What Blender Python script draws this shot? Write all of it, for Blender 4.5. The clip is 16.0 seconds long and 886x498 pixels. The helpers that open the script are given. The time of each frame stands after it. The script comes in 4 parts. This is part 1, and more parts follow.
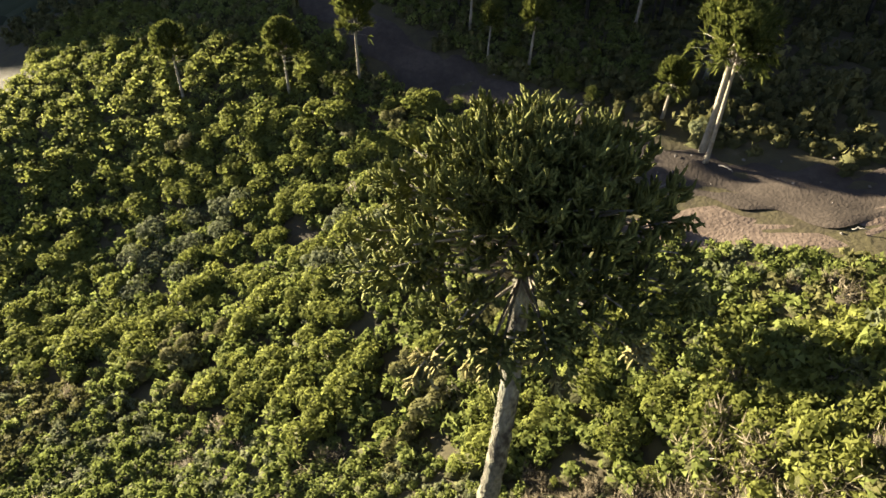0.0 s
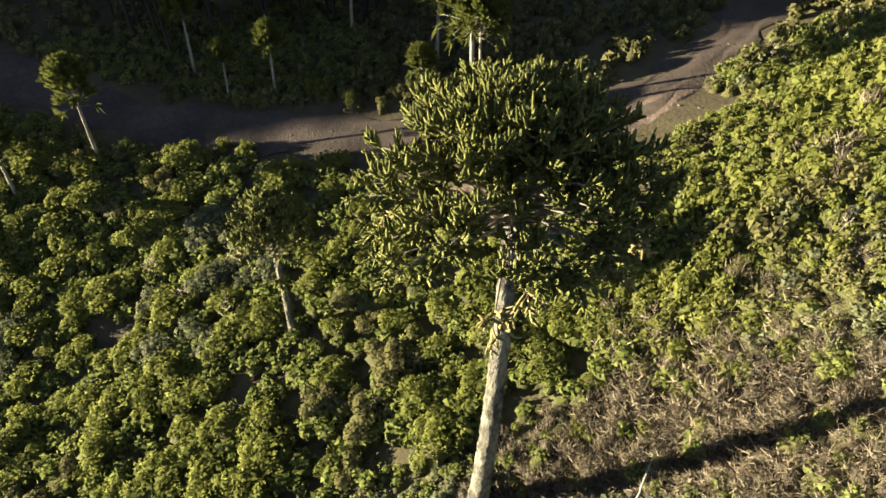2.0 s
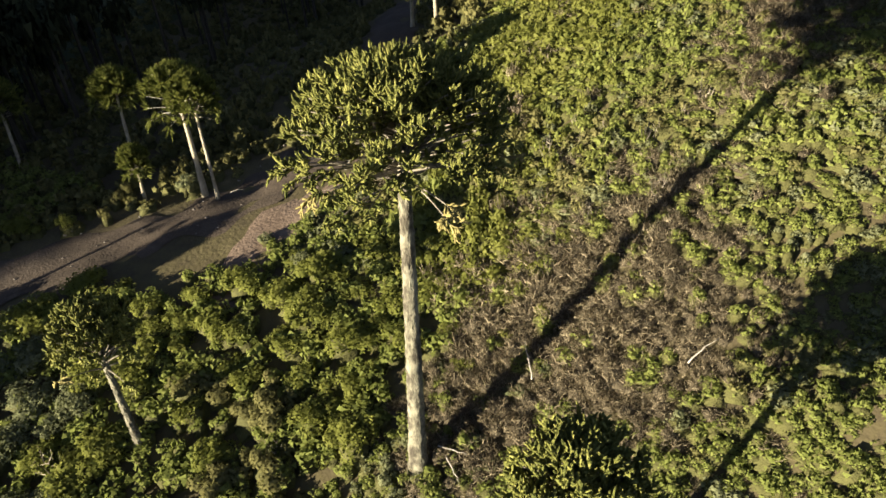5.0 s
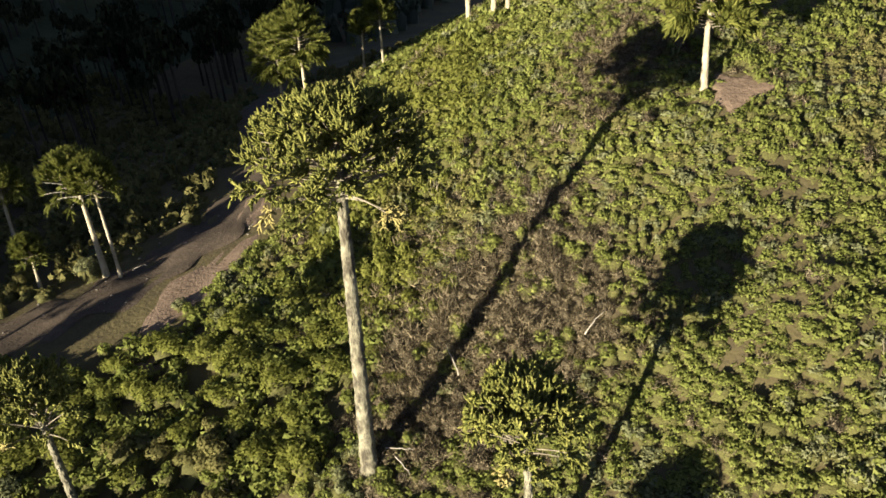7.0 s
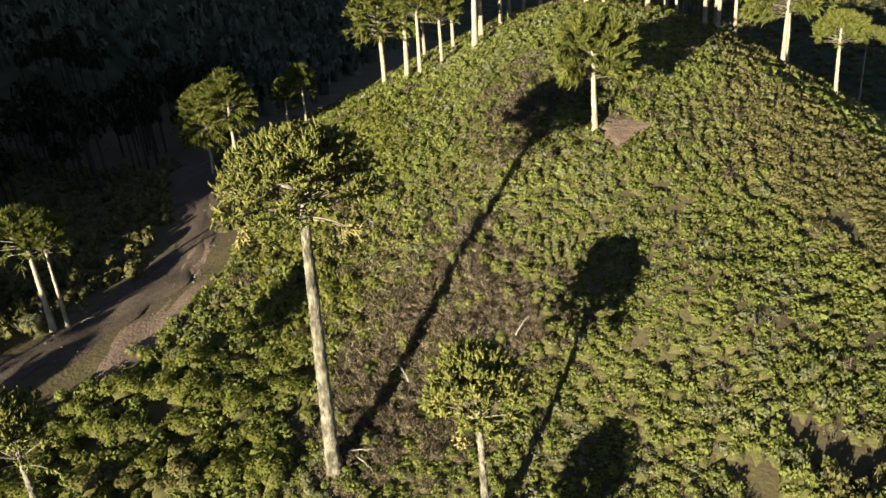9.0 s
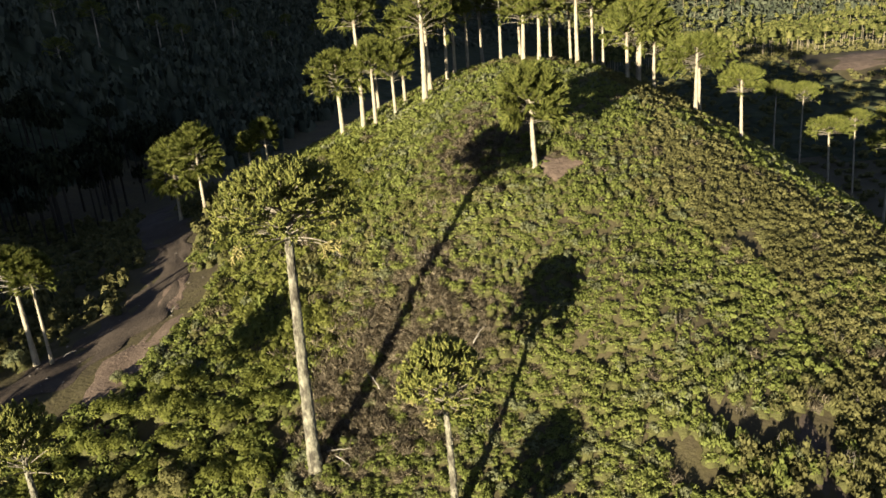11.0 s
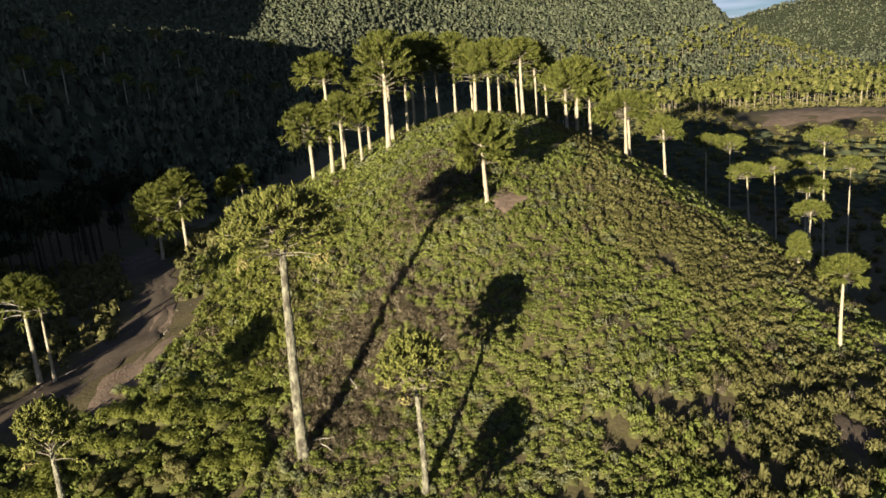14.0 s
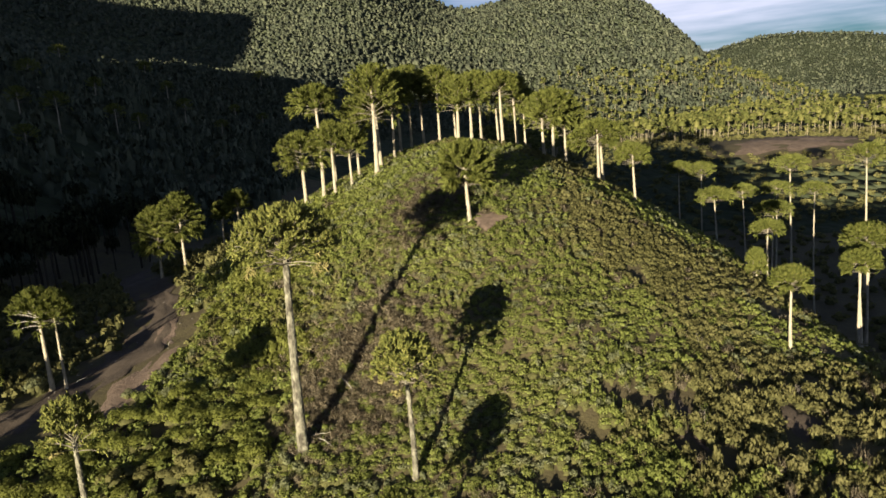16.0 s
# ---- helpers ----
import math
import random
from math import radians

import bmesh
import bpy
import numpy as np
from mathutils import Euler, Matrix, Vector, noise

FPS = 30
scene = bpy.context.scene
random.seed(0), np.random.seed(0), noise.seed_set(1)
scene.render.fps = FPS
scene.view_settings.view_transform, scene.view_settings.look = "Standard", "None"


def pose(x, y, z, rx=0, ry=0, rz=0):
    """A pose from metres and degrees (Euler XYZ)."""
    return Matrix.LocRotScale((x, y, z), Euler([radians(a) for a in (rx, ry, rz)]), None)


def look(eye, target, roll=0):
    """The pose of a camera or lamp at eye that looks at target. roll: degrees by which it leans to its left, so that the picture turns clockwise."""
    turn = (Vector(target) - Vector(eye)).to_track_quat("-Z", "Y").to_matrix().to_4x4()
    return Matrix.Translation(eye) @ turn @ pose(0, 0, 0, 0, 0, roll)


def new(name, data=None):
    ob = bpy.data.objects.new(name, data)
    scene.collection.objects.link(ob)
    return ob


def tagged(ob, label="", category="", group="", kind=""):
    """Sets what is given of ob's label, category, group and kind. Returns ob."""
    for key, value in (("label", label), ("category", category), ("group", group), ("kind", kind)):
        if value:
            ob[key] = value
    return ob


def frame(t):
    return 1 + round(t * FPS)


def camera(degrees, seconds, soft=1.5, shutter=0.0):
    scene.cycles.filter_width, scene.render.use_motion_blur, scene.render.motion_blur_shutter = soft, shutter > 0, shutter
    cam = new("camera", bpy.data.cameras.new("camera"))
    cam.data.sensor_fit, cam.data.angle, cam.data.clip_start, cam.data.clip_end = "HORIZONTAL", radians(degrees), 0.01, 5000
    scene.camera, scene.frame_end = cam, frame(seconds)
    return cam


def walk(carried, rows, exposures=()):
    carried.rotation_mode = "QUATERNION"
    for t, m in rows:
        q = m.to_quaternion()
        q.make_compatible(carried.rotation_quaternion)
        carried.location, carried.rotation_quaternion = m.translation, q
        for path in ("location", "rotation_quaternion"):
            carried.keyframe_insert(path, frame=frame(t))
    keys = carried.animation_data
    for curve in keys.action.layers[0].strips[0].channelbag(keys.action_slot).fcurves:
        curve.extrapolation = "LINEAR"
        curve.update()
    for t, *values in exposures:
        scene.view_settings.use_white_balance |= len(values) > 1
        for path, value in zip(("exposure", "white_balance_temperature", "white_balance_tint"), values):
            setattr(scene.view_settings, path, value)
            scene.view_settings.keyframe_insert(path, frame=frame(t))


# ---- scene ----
cam = camera(66.15, 16.0, soft=1.6)
# seconds, place of the eye, heading to the left of +y, pitch, roll
WALK = (
    (0, 15.20, 2.06, 32.54, 100.40, -41.88, -2.73),
    (0.5, 15.41, 0.06, 32.66, 93.55, -41.92, -2.73),
    (1, 15.67, -2.09, 32.70, 85.74, -41.73, -3.12),
    (1.5, 15.80, -4.34, 32.67, 77.76, -41.49, -3.30),
    (2, 15.79, -6.60, 32.57, 69.43, -41.23, -3.66),
    (2.5, 15.72, -8.76, 32.47, 62.02, -40.80, -3.84),
    (3, 15.57, -10.83, 32.39, 54.96, -40.20, -4.17),
    (3.5, 15.45, -12.85, 32.36, 48.89, -39.32, -4.33),
    (4, 15.44, -14.91, 32.26, 43.23, -38.04, -4.54),
    (4.5, 15.41, -16.97, 32.12, 37.76, -36.68, -4.69),
    (5, 15.40, -19.08, 31.89, 32.98, -34.91, -4.75),
    (5.5, 15.39, -21.18, 31.63, 28.80, -32.96, -4.77),
    (6, 15.35, -23.25, 31.41, 25.12, -31.05, -4.76),
    (6.5, 15.26, -25.22, 31.29, 21.84, -29.41, -4.76),
    (7, 15.12, -27.16, 31.23, 18.57, -27.93, -4.75),
    (7.5, 14.99, -29.07, 31.20, 15.59, -26.52, -4.77),
    (8, 14.87, -30.89, 31.14, 13.29, -25.22, -4.79),
    (8.5, 14.81, -32.76, 31.08, 11.39, -23.90, -4.79),
    (9, 14.78, -34.58, 31.02, 9.96, -22.66, -4.78),
    (9.5, 14.74, -36.44, 30.97, 8.42, -21.41, -4.79),
    (10, 14.70, -38.32, 30.94, 7.10, -20.25, -4.81),
    (10.5, 14.66, -40.20, 30.92, 5.98, -19.18, -4.82),
    (11, 14.62, -42.06, 30.89, 5.03, -18.23, -4.81),
    (11.5, 14.58, -43.87, 30.86, 4.22, -17.41, -4.77),
    (12, 14.52, -45.62, 30.80, 3.45, -16.64, -4.70),
    (12.5, 14.49, -47.44, 30.77, 2.72, -15.90, -4.65),
    (13, 14.43, -49.18, 30.72, 2.08, -15.22, -4.60),
    (13.5, 14.39, -50.94, 30.64, 1.48, -14.50, -4.59),
    (14, 14.31, -52.60, 30.59, 0.94, -13.85, -4.58),
    (14.5, 14.22, -54.34, 30.54, 0.42, -13.18, -4.55),
    (15, 14.12, -55.98, 30.50, -0.01, -12.57, -4.52),
    (15.5, 14.02, -57.66, 30.46, -0.39, -12.00, -4.51),
    (16, 13.93, -59.32, 30.40, -0.67, -11.50, -4.51),
)


def sight(x, y, z, yaw, pitch, roll):
    a, b = radians(yaw), radians(pitch)
    ahead = Vector((-math.sin(a) * math.cos(b), math.cos(a) * math.cos(b), math.sin(b)))
    return look((x, y, z), Vector((x, y, z)) + ahead * 10, roll)


walk(cam, [(row[0], sight(*row[1:])) for row in WALK], [(0, 2.95), (3, 2.62), (8, 2.2), (12, 2.07), (16, 1.88)])

# ---- light ----
SUN_AZ, SUN_UP = radians(26), radians(5.0)
TO_SUN = Vector((-math.sin(SUN_AZ) * math.cos(SUN_UP), -math.cos(SUN_AZ) * math.cos(SUN_UP), math.sin(SUN_UP)))
world = bpy.data.worlds.new("sky")
scene.world = world
world.use_nodes = True
wn = world.node_tree.nodes
sky = wn.new("ShaderNodeTexSky")
sky.sky_type = "NISHITA"
sky.sun_disc = False
sky.sun_elevation = SUN_UP
sky.sun_rotation = math.pi + SUN_AZ
sky.altitude = 1200
sky.dust_density = 0.6
sky.ozone_density = 4.0
wn["Background"].inputs["Strength"].default_value = 0.03
wl = world.node_tree.links
# thin streaks of cloud all over the sky
where = wn.new("ShaderNodeTexCoord")
squash = wn.new("ShaderNodeMapping")
squash.inputs["Scale"].default_value = (1.6, 1.6, 14)
wl.new(where.outputs["Generated"], squash.inputs["Vector"])
streaks = wn.new("ShaderNodeTexNoise")
streaks.inputs["Scale"].default_value = 1.7
streaks.inputs["Detail"].default_value = 6
wl.new(squash.outputs[0], streaks.inputs["Vector"])
cover = wn.new("ShaderNodeValToRGB")
cover.color_ramp.elements[0].position, cover.color_ramp.elements[1].position = 0.34, 0.62
wl.new(streaks.outputs["Fac"], cover.inputs["Fac"])
veil = wn.new("ShaderNodeMix")
veil.data_type = "RGBA"
veil.inputs["B"].default_value = (9.8, 9.6, 11.8, 1)
height = wn.new("ShaderNodeSeparateXYZ")
wl.new(where.outputs["Generated"], height.inputs[0])
thins = wn.new("ShaderNodeMapRange")
for key, v in (("From Min", 0.06), ("From Max", 0.4), ("To Min", 0.9), ("To Max", 0.12)):
    thins.inputs[key].default_value = v
wl.new(height.outputs["Z"], thins.inputs["Value"])
amount = wn.new("ShaderNodeMath")
amount.operation = "MULTIPLY"
wl.new(cover.outputs["Color"], amount.inputs[0])
wl.new(thins.outputs["Result"], amount.inputs[1])
wl.new(amount.outputs[0], veil.inputs["Factor"])
wl.new(sky.outputs[0], veil.inputs["A"])
wl.new(veil.outputs["Result"], wn["Background"].inputs["Color"])
sun_data = bpy.data.lights.new("sun", "SUN")
sun_data.energy = 4.6
sun_data.angle = radians(0.5)
sun_data.color = (1.0, 0.85, 0.62)
sun = new("sun", sun_data)
sun.matrix_world = look(TO_SUN * 900, (0, 0, 0))


# ---- materials ----
def material(name, colours, scale=6.0, rough=0.9, bump=0.0, bump_scale=20.0, per_island=0.0, through_light=0.0, stretch=(1, 1, 1), patch=0.15, metal=0.0, gloss=0.25):
    """Colour ramp over noise at two scales, with relief, an island-wise shift of value and, for leaves, light passing through."""
    m = bpy.data.materials.new(name)
    m.use_nodes = True
    nt = m.node_tree
    n, l = nt.nodes, nt.links
    bsdf = n["Principled BSDF"]
    bsdf.inputs["Roughness"].default_value = rough
    bsdf.inputs["Metallic"].default_value = metal
    bsdf.inputs["Specular IOR Level"].default_value = gloss
    co = n.new("ShaderNodeTexCoord")
    mp = n.new("ShaderNodeMapping")
    mp.inputs["Scale"].default_value = stretch
    l.new(co.outputs["Object"], mp.inputs["Vector"])
    fine = n.new("ShaderNodeTexNoise")
    fine.inputs["Scale"].default_value = scale
    fine.inputs["Detail"].default_value = 6
    fine.inputs["Roughness"].default_value = 0.65
    broad = n.new("ShaderNodeTexNoise")
    broad.inputs["Scale"].default_value = scale * patch
    broad.inputs["Detail"].default_value = 3
    l.new(mp.outputs[0], fine.inputs["Vector"])
    l.new(mp.outputs[0], broad.inputs["Vector"])
    mix = n.new("ShaderNodeMix")
    mix.inputs["Factor"].default_value = 0.5
    l.new(fine.outputs["Fac"], mix.inputs["A"])
    l.new(broad.outputs["Fac"], mix.inputs["B"])
    fac = mix.outputs["Result"]
    if per_island:
        geo = n.new("ShaderNodeNewGeometry")
        mix2 = n.new("ShaderNodeMix")
        mix2.inputs["Factor"].default_value = per_island
        l.new(fac, mix2.inputs["A"])
        l.new(geo.outputs["Random Per Island"], mix2.inputs["B"])
        fac = mix2.outputs["Result"]
    ramp = n.new("ShaderNodeValToRGB")
    while len(ramp.color_ramp.elements) < len(colours):
        ramp.color_ramp.elements.new(0.5)
    for i, c in enumerate(colours):
        e = ramp.color_ramp.elements[i]
        e.position = 0.26 + 0.48 * i / max(1, len(colours) - 1)
        e.color = (*c, 1)
    l.new(fac, ramp.inputs["Fac"])
    l.new(ramp.outputs["Color"], bsdf.inputs["Base Color"])
    if bump:
        bt = n.new("ShaderNodeTexNoise")
        bt.inputs["Scale"].default_value = bump_scale
        bt.inputs["Detail"].default_value = 5
        l.new(mp.outputs[0], bt.inputs["Vector"])
        b = n.new("ShaderNodeBump")
        b.inputs["Strength"].default_value = bump
        b.inputs["Distance"].default_value = 0.1
        l.new(bt.outputs["Fac"], b.inputs["Height"])
        l.new(b.outputs["Normal"], bsdf.inputs["Normal"])
    if through_light:
        tr = n.new("ShaderNodeBsdfTranslucent")
        l.new(ramp.outputs["Color"], tr.inputs["Color"])
        ms = n.new("ShaderNodeMixShader")
        ms.inputs["Fac"].default_value = through_light
        l.new(bsdf.outputs[0], ms.inputs[1])
        l.new(tr.outputs[0], ms.inputs[2])
        l.new(ms.outputs[0], n["Material Output"].inputs["Surface"])
    return m


SOIL = material("soil", [(0.03, 0.024, 0.013), (0.055, 0.046, 0.026), (0.075, 0.066, 0.03), (0.12, 0.1, 0.06)], 0.9, bump=0.8, bump_scale=3.0)
WOODFLOOR = material("forest_cover", [(0.026, 0.034, 0.02), (0.046, 0.056, 0.032), (0.075, 0.084, 0.048)], 0.16, gloss=0.05)
wf = WOODFLOOR.node_tree
crowns = wf.nodes.new("ShaderNodeTexVoronoi")
crowns.inputs["Scale"].default_value = 0.13
wf.links.new(wf.nodes["Mapping"].outputs[0], crowns.inputs["Vector"])
domes = wf.nodes.new("ShaderNodeBump")
domes.invert = True
domes.inputs["Strength"].default_value = 1.0
domes.inputs["Distance"].default_value = 6.0
wf.links.new(crowns.outputs["Distance"], domes.inputs["Height"])
wf.links.new(domes.outputs["Normal"], wf.nodes["Principled BSDF"].inputs["Normal"])
DIRT = material("dirt_road", [(0.03, 0.024, 0.018), (0.058, 0.046, 0.035), (0.1, 0.081, 0.062)], 1.6, bump=0.6, bump_scale=5.0)
EARTH = material("red_earth", [(0.062, 0.045, 0.033), (0.122, 0.091, 0.069), (0.205, 0.158, 0.123)], 1.8, bump=0.9, bump_scale=4.0)
BARK = material("bark", [(0.02, 0.018, 0.014), (0.06, 0.055, 0.042), (0.22, 0.215, 0.16), (0.38, 0.385, 0.29)], 5.0, bump=1.0, bump_scale=14.0, stretch=(1, 1, 0.5), patch=0.3)
PALE_BARK = material("pale_bark", [(0.1, 0.085, 0.062), (0.29, 0.262, 0.195), (0.45, 0.42, 0.325)], 5.0, bump=0.8, bump_scale=14.0, stretch=(1, 1, 0.5), patch=0.3)
LIMB = material("limb_bark", [(0.08, 0.07, 0.054), (0.19, 0.172, 0.135), (0.31, 0.29, 0.23)], 6.0, bump=0.5)
CORD = material("araucaria_leaves", [(0.062, 0.074, 0.02), (0.14, 0.152, 0.038), (0.24, 0.243, 0.07)], 5.0, gloss=0.1, rough=0.7, bump=1.0, bump_scale=22.0, per_island=0.5)
FROND = material("araucaria_fronds", [(0.05, 0.064, 0.016), (0.118, 0.136, 0.033), (0.205, 0.216, 0.058)], 2.0, rough=0.7, per_island=0.4, through_light=0.4, gloss=0.1)
DEAD = material("dry_fronds", [(0.13, 0.115, 0.042), (0.25, 0.222, 0.085)], 5.0, per_island=0.4)
LEAF_GREEN = material("shrub_leaves", [(0.088, 0.109, 0.03), (0.172, 0.202, 0.056), (0.26, 0.284, 0.092)], 0.45, rough=0.85, per_island=0.15, through_light=0.48, gloss=0.06)
BUSH_GREEN = material("bush_leaves", [(0.1, 0.117, 0.027), (0.192, 0.212, 0.054), (0.285, 0.296, 0.09)], 0.4, rough=0.85, per_island=0.15, through_light=0.6, gloss=0.06)
LEAF_OLIVE = material("olive_leaves", [(0.07, 0.07, 0.028), (0.135, 0.132, 0.052), (0.21, 0.198, 0.088)], 0.45, rough=0.85, per_island=0.15, through_light=0.36, gloss=0.06)
LEAF_GREY = material("grey_leaves", [(0.078, 0.088, 0.046), (0.145, 0.16, 0.084), (0.215, 0.226, 0.128)], 0.45, rough=0.85, per_island=0.15, through_light=0.36, gloss=0.06)
TWIG_BROWN = material("dry_twigs", [(0.135, 0.115, 0.076), (0.235, 0.202, 0.138), (0.325, 0.285, 0.2)], 0.6, per_island=0.35, through_light=0.3, gloss=0.06)
TWIG_PALE = material("bare_twigs", [(0.16, 0.14, 0.11), (0.3, 0.27, 0.22)], 3.0, per_island=0.3)
# darker hulls inside the shrubs: shade between leaves put into their colour
CORE = material("shrub_shade_core", [(0.035, 0.037, 0.012), (0.085, 0.086, 0.028)], 4.0, bump=1.0, bump_scale=7.0)
TWIG_CORE = material("dry_shade_core", [(0.045, 0.038, 0.024), (0.095, 0.08, 0.052)], 4.0, bump=1.0, bump_scale=9.0)
# near-black canopy: the wood's shade is put into its colour
SHADE_WOOD = material("shade_toned_wood", [(0.008, 0.011, 0.006), (0.017, 0.021, 0.01), (0.034, 0.038, 0.018)], 0.3, per_island=0.5, gloss=0.05)
# greens tinted bluish: the haze of distance is put into the colour
WOODS = material("hazed_canopy", [(0.033, 0.043, 0.028), (0.056, 0.067, 0.041), (0.085, 0.096, 0.06)], 0.25, per_island=0.45, bump=0.6, bump_scale=1.5)
PLAIN_CROWN = material("plain_canopy", [(0.045, 0.055, 0.018), (0.095, 0.105, 0.032), (0.16, 0.16, 0.055)], 0.25, per_island=0.5, through_light=0.25, gloss=0.05)
PALE_TRUNK = material("far_trunks", [(0.2, 0.18, 0.12), (0.34, 0.3, 0.2)], 0.6)
# trunks darkened to match, with the wood's shade in their colour
SHADE_TRUNK = material("shade_toned_trunks", [(0.02, 0.018, 0.014), (0.05, 0.045, 0.034)], 0.8)
WOOD_GREY = material("dead_wood", [(0.24, 0.22, 0.185), (0.42, 0.4, 0.35)], 4.0, bump=0.4)
STONE = material("stone", [(0.09, 0.08, 0.07), (0.2, 0.185, 0.165)], 5.0, bump=0.5)

# ---- ground ----
SWELLS = (
    (1.6, 0.5, -5.1, -0.2, 0.3, 0.3, 0.2, 0.1),
    (3.6, 1.7, -6.5, -1.2, -2.4, -0.7, 0.7, 0.7),
    (0.0, -0.3, 2.9, -3.4, -0.7, -1.9, 1.2, 1.5),
    (-0.5, 2.1, -1.0, 1.1, 5.4, -1.3, 1.1, 0.7),
    (-0.8, 1.5, 1.8, -0.2, 2.0, 2.0, -0.4, 0.3),
    (-0.7, 0.0, 0.4, 0.1, 2.3, 0.7, -1.4, -0.1),
    (-0.2, 0.4, 1.2, 1.3, 0.5, -1.5, -1.3, -0.7),
)


def ease(t):
    t = np.clip(t, 0, 1)
    return t * t * (3 - 2 * t)


def bell(x, y, cx, cy, sx, sy):
    return np.exp(-(((x - cx) / sx) ** 2 + ((y - cy) / sy) ** 2) / 2)


def waves(x, y, size, seed):
    """Smooth unevenness between about -1 and 1, with no lattice."""
    rng = np.random.default_rng(seed)
    out = 0 * x
    for k in range(14):
        a, f, p = rng.uniform(0, 2 * math.pi), rng.uniform(0.6, 1.9) / size, rng.uniform(0, 2 * math.pi)
        out = out + np.sin((x * math.cos(a) + y * math.sin(a)) * f * 2 * math.pi / 2 + p)
    return out / 5.0


def dip(x, y):
    """How far the valley beyond the hill falls away."""
    return 27 * ease((x - 57 - 0.12 * np.maximum(y - 40, 0)) / 40) * ease((y + 60) / 60) * ease((390 - y) / 170) * ease((420 - x) / 200)


def ground(x, y):
    """Height of the land."""
    x, y = np.asarray(x, float), np.asarray(y, float)
    z = 20 * np.exp(-(((x - 17) / 40) ** 2) - ((y - 72) / 52) ** 2)
    z = z + 62 * ease((-x - 48 + 0.12 * (y - 60)) / 150) * ease((y + 150) / 130)
    z = z - 10 * ease((x - 40) / 70)
    for j, row in enumerate(SWELLS):
        for i, v in enumerate(row):
            if v:
                z = z + v * np.exp(-((x + 75 - 25 * i) ** 2 + (y + 50 - 25 * j) ** 2) / 722.0)
    z = z - 10 * ease((-y - 16) / 75)
    z = z + 0.85 * bell(x, y, 0, 0, 3.2, 3.2) + 0.8 * bell(x, y, 8.4, 15, 5, 5) + 1.3 * bell(x, y, 25, 10.5, 5, 4) + 0.5 * bell(x, y, 20.5, 25, 5, 5)
    z = z + 6 * bell(x, y, 255, 385, 45, 30)
    z = z - dip(x, y)
    far = ease((np.hypot(x, y - 20) - 130) / 250)
    lumps = waves(x, y, 120.0, 5)
    z = z + far * 5 * lumps
    # wooded mountains in the distance
    m = 430 * bell(x, y, -850, 770, 235, 300) * (1 + 0.1 * waves(x, y, 150.0, 12))
    m = m + 178 * ease((y - 640) / 560) * ease((590 - x) / 220) * ease((x + 900) / 500) * (1 + 0.08 * waves(x, y, 420.0, 8))
    m = m + 14 * bell(x, y, 300, 1080, 110, 260) + 30 * bell(x, y, -90, 1150, 240, 260)
    m = m + 135 * bell(x, y, 2250, 3000, 640, 420) + 125 * bell(x, y, 1500, 3100, 340, 400)
    m = m + 60 * ease((np.hypot(x, y) - 2600) / 1200)
    # an unseen ridge towards the low sun, shaped to shade the left slope
    u, v = 0.9 * x - 0.44 * y, 0.44 * x + 0.9 * y
    m = m + (94 * ease((-u + 9) / 108) * (1 - 0.32 * ease((-u - 290) / 120)) + 120 * ease((-u - 470) / 130)) * ease((v + 420) / 120) * ease((-v - 130) / 110)
    # unseen low rise across the hill's foot, added to shade the valley
    z = z + 24 * np.exp(-(((v + 168) / 34) ** 2)) * ease((u - 16) / 14) * ease((190 - u) / 60)
    return z + m * ease((np.hypot(x - 10, y - 10) - 110) / 220) * (1 + 0.06 * waves(x, y, 260.0, 3))


def put_mesh(name, verts, faces_flat, sizes, mats, mat_index=None, smooth=False, normals=None):
    """A mesh from arrays: corners, the corners' numbers face by face, and how many each face has."""
    me = bpy.data.meshes.new(name)
    verts = np.ascontiguousarray(verts, np.float32)
    me.vertices.add(len(verts))
    me.vertices.foreach_set("co", verts.ravel())
    me.loops.add(len(faces_flat))
    me.loops.foreach_set("vertex_index", np.ascontiguousarray(faces_flat, np.int32))
    starts = np.concatenate([[0], np.cumsum(sizes)[:-1]]).astype(np.int32)
    me.polygons.add(len(sizes))
    me.polygons.foreach_set("loop_start", starts)
    me.polygons.foreach_set("loop_total", np.ascontiguousarray(sizes, np.int32))
    if mat_index is not None:
        me.polygons.foreach_set("material_index", np.ascontiguousarray(mat_index, np.int32))
    for m in mats:
        me.materials.append(m)
    me.update(calc_edges=True)
    if smooth or normals is not None:
        me.shade_smooth()
    if normals is not None:
        me.normals_split_custom_set_from_vertices(np.ascontiguousarray(normals, np.float32))
    return me


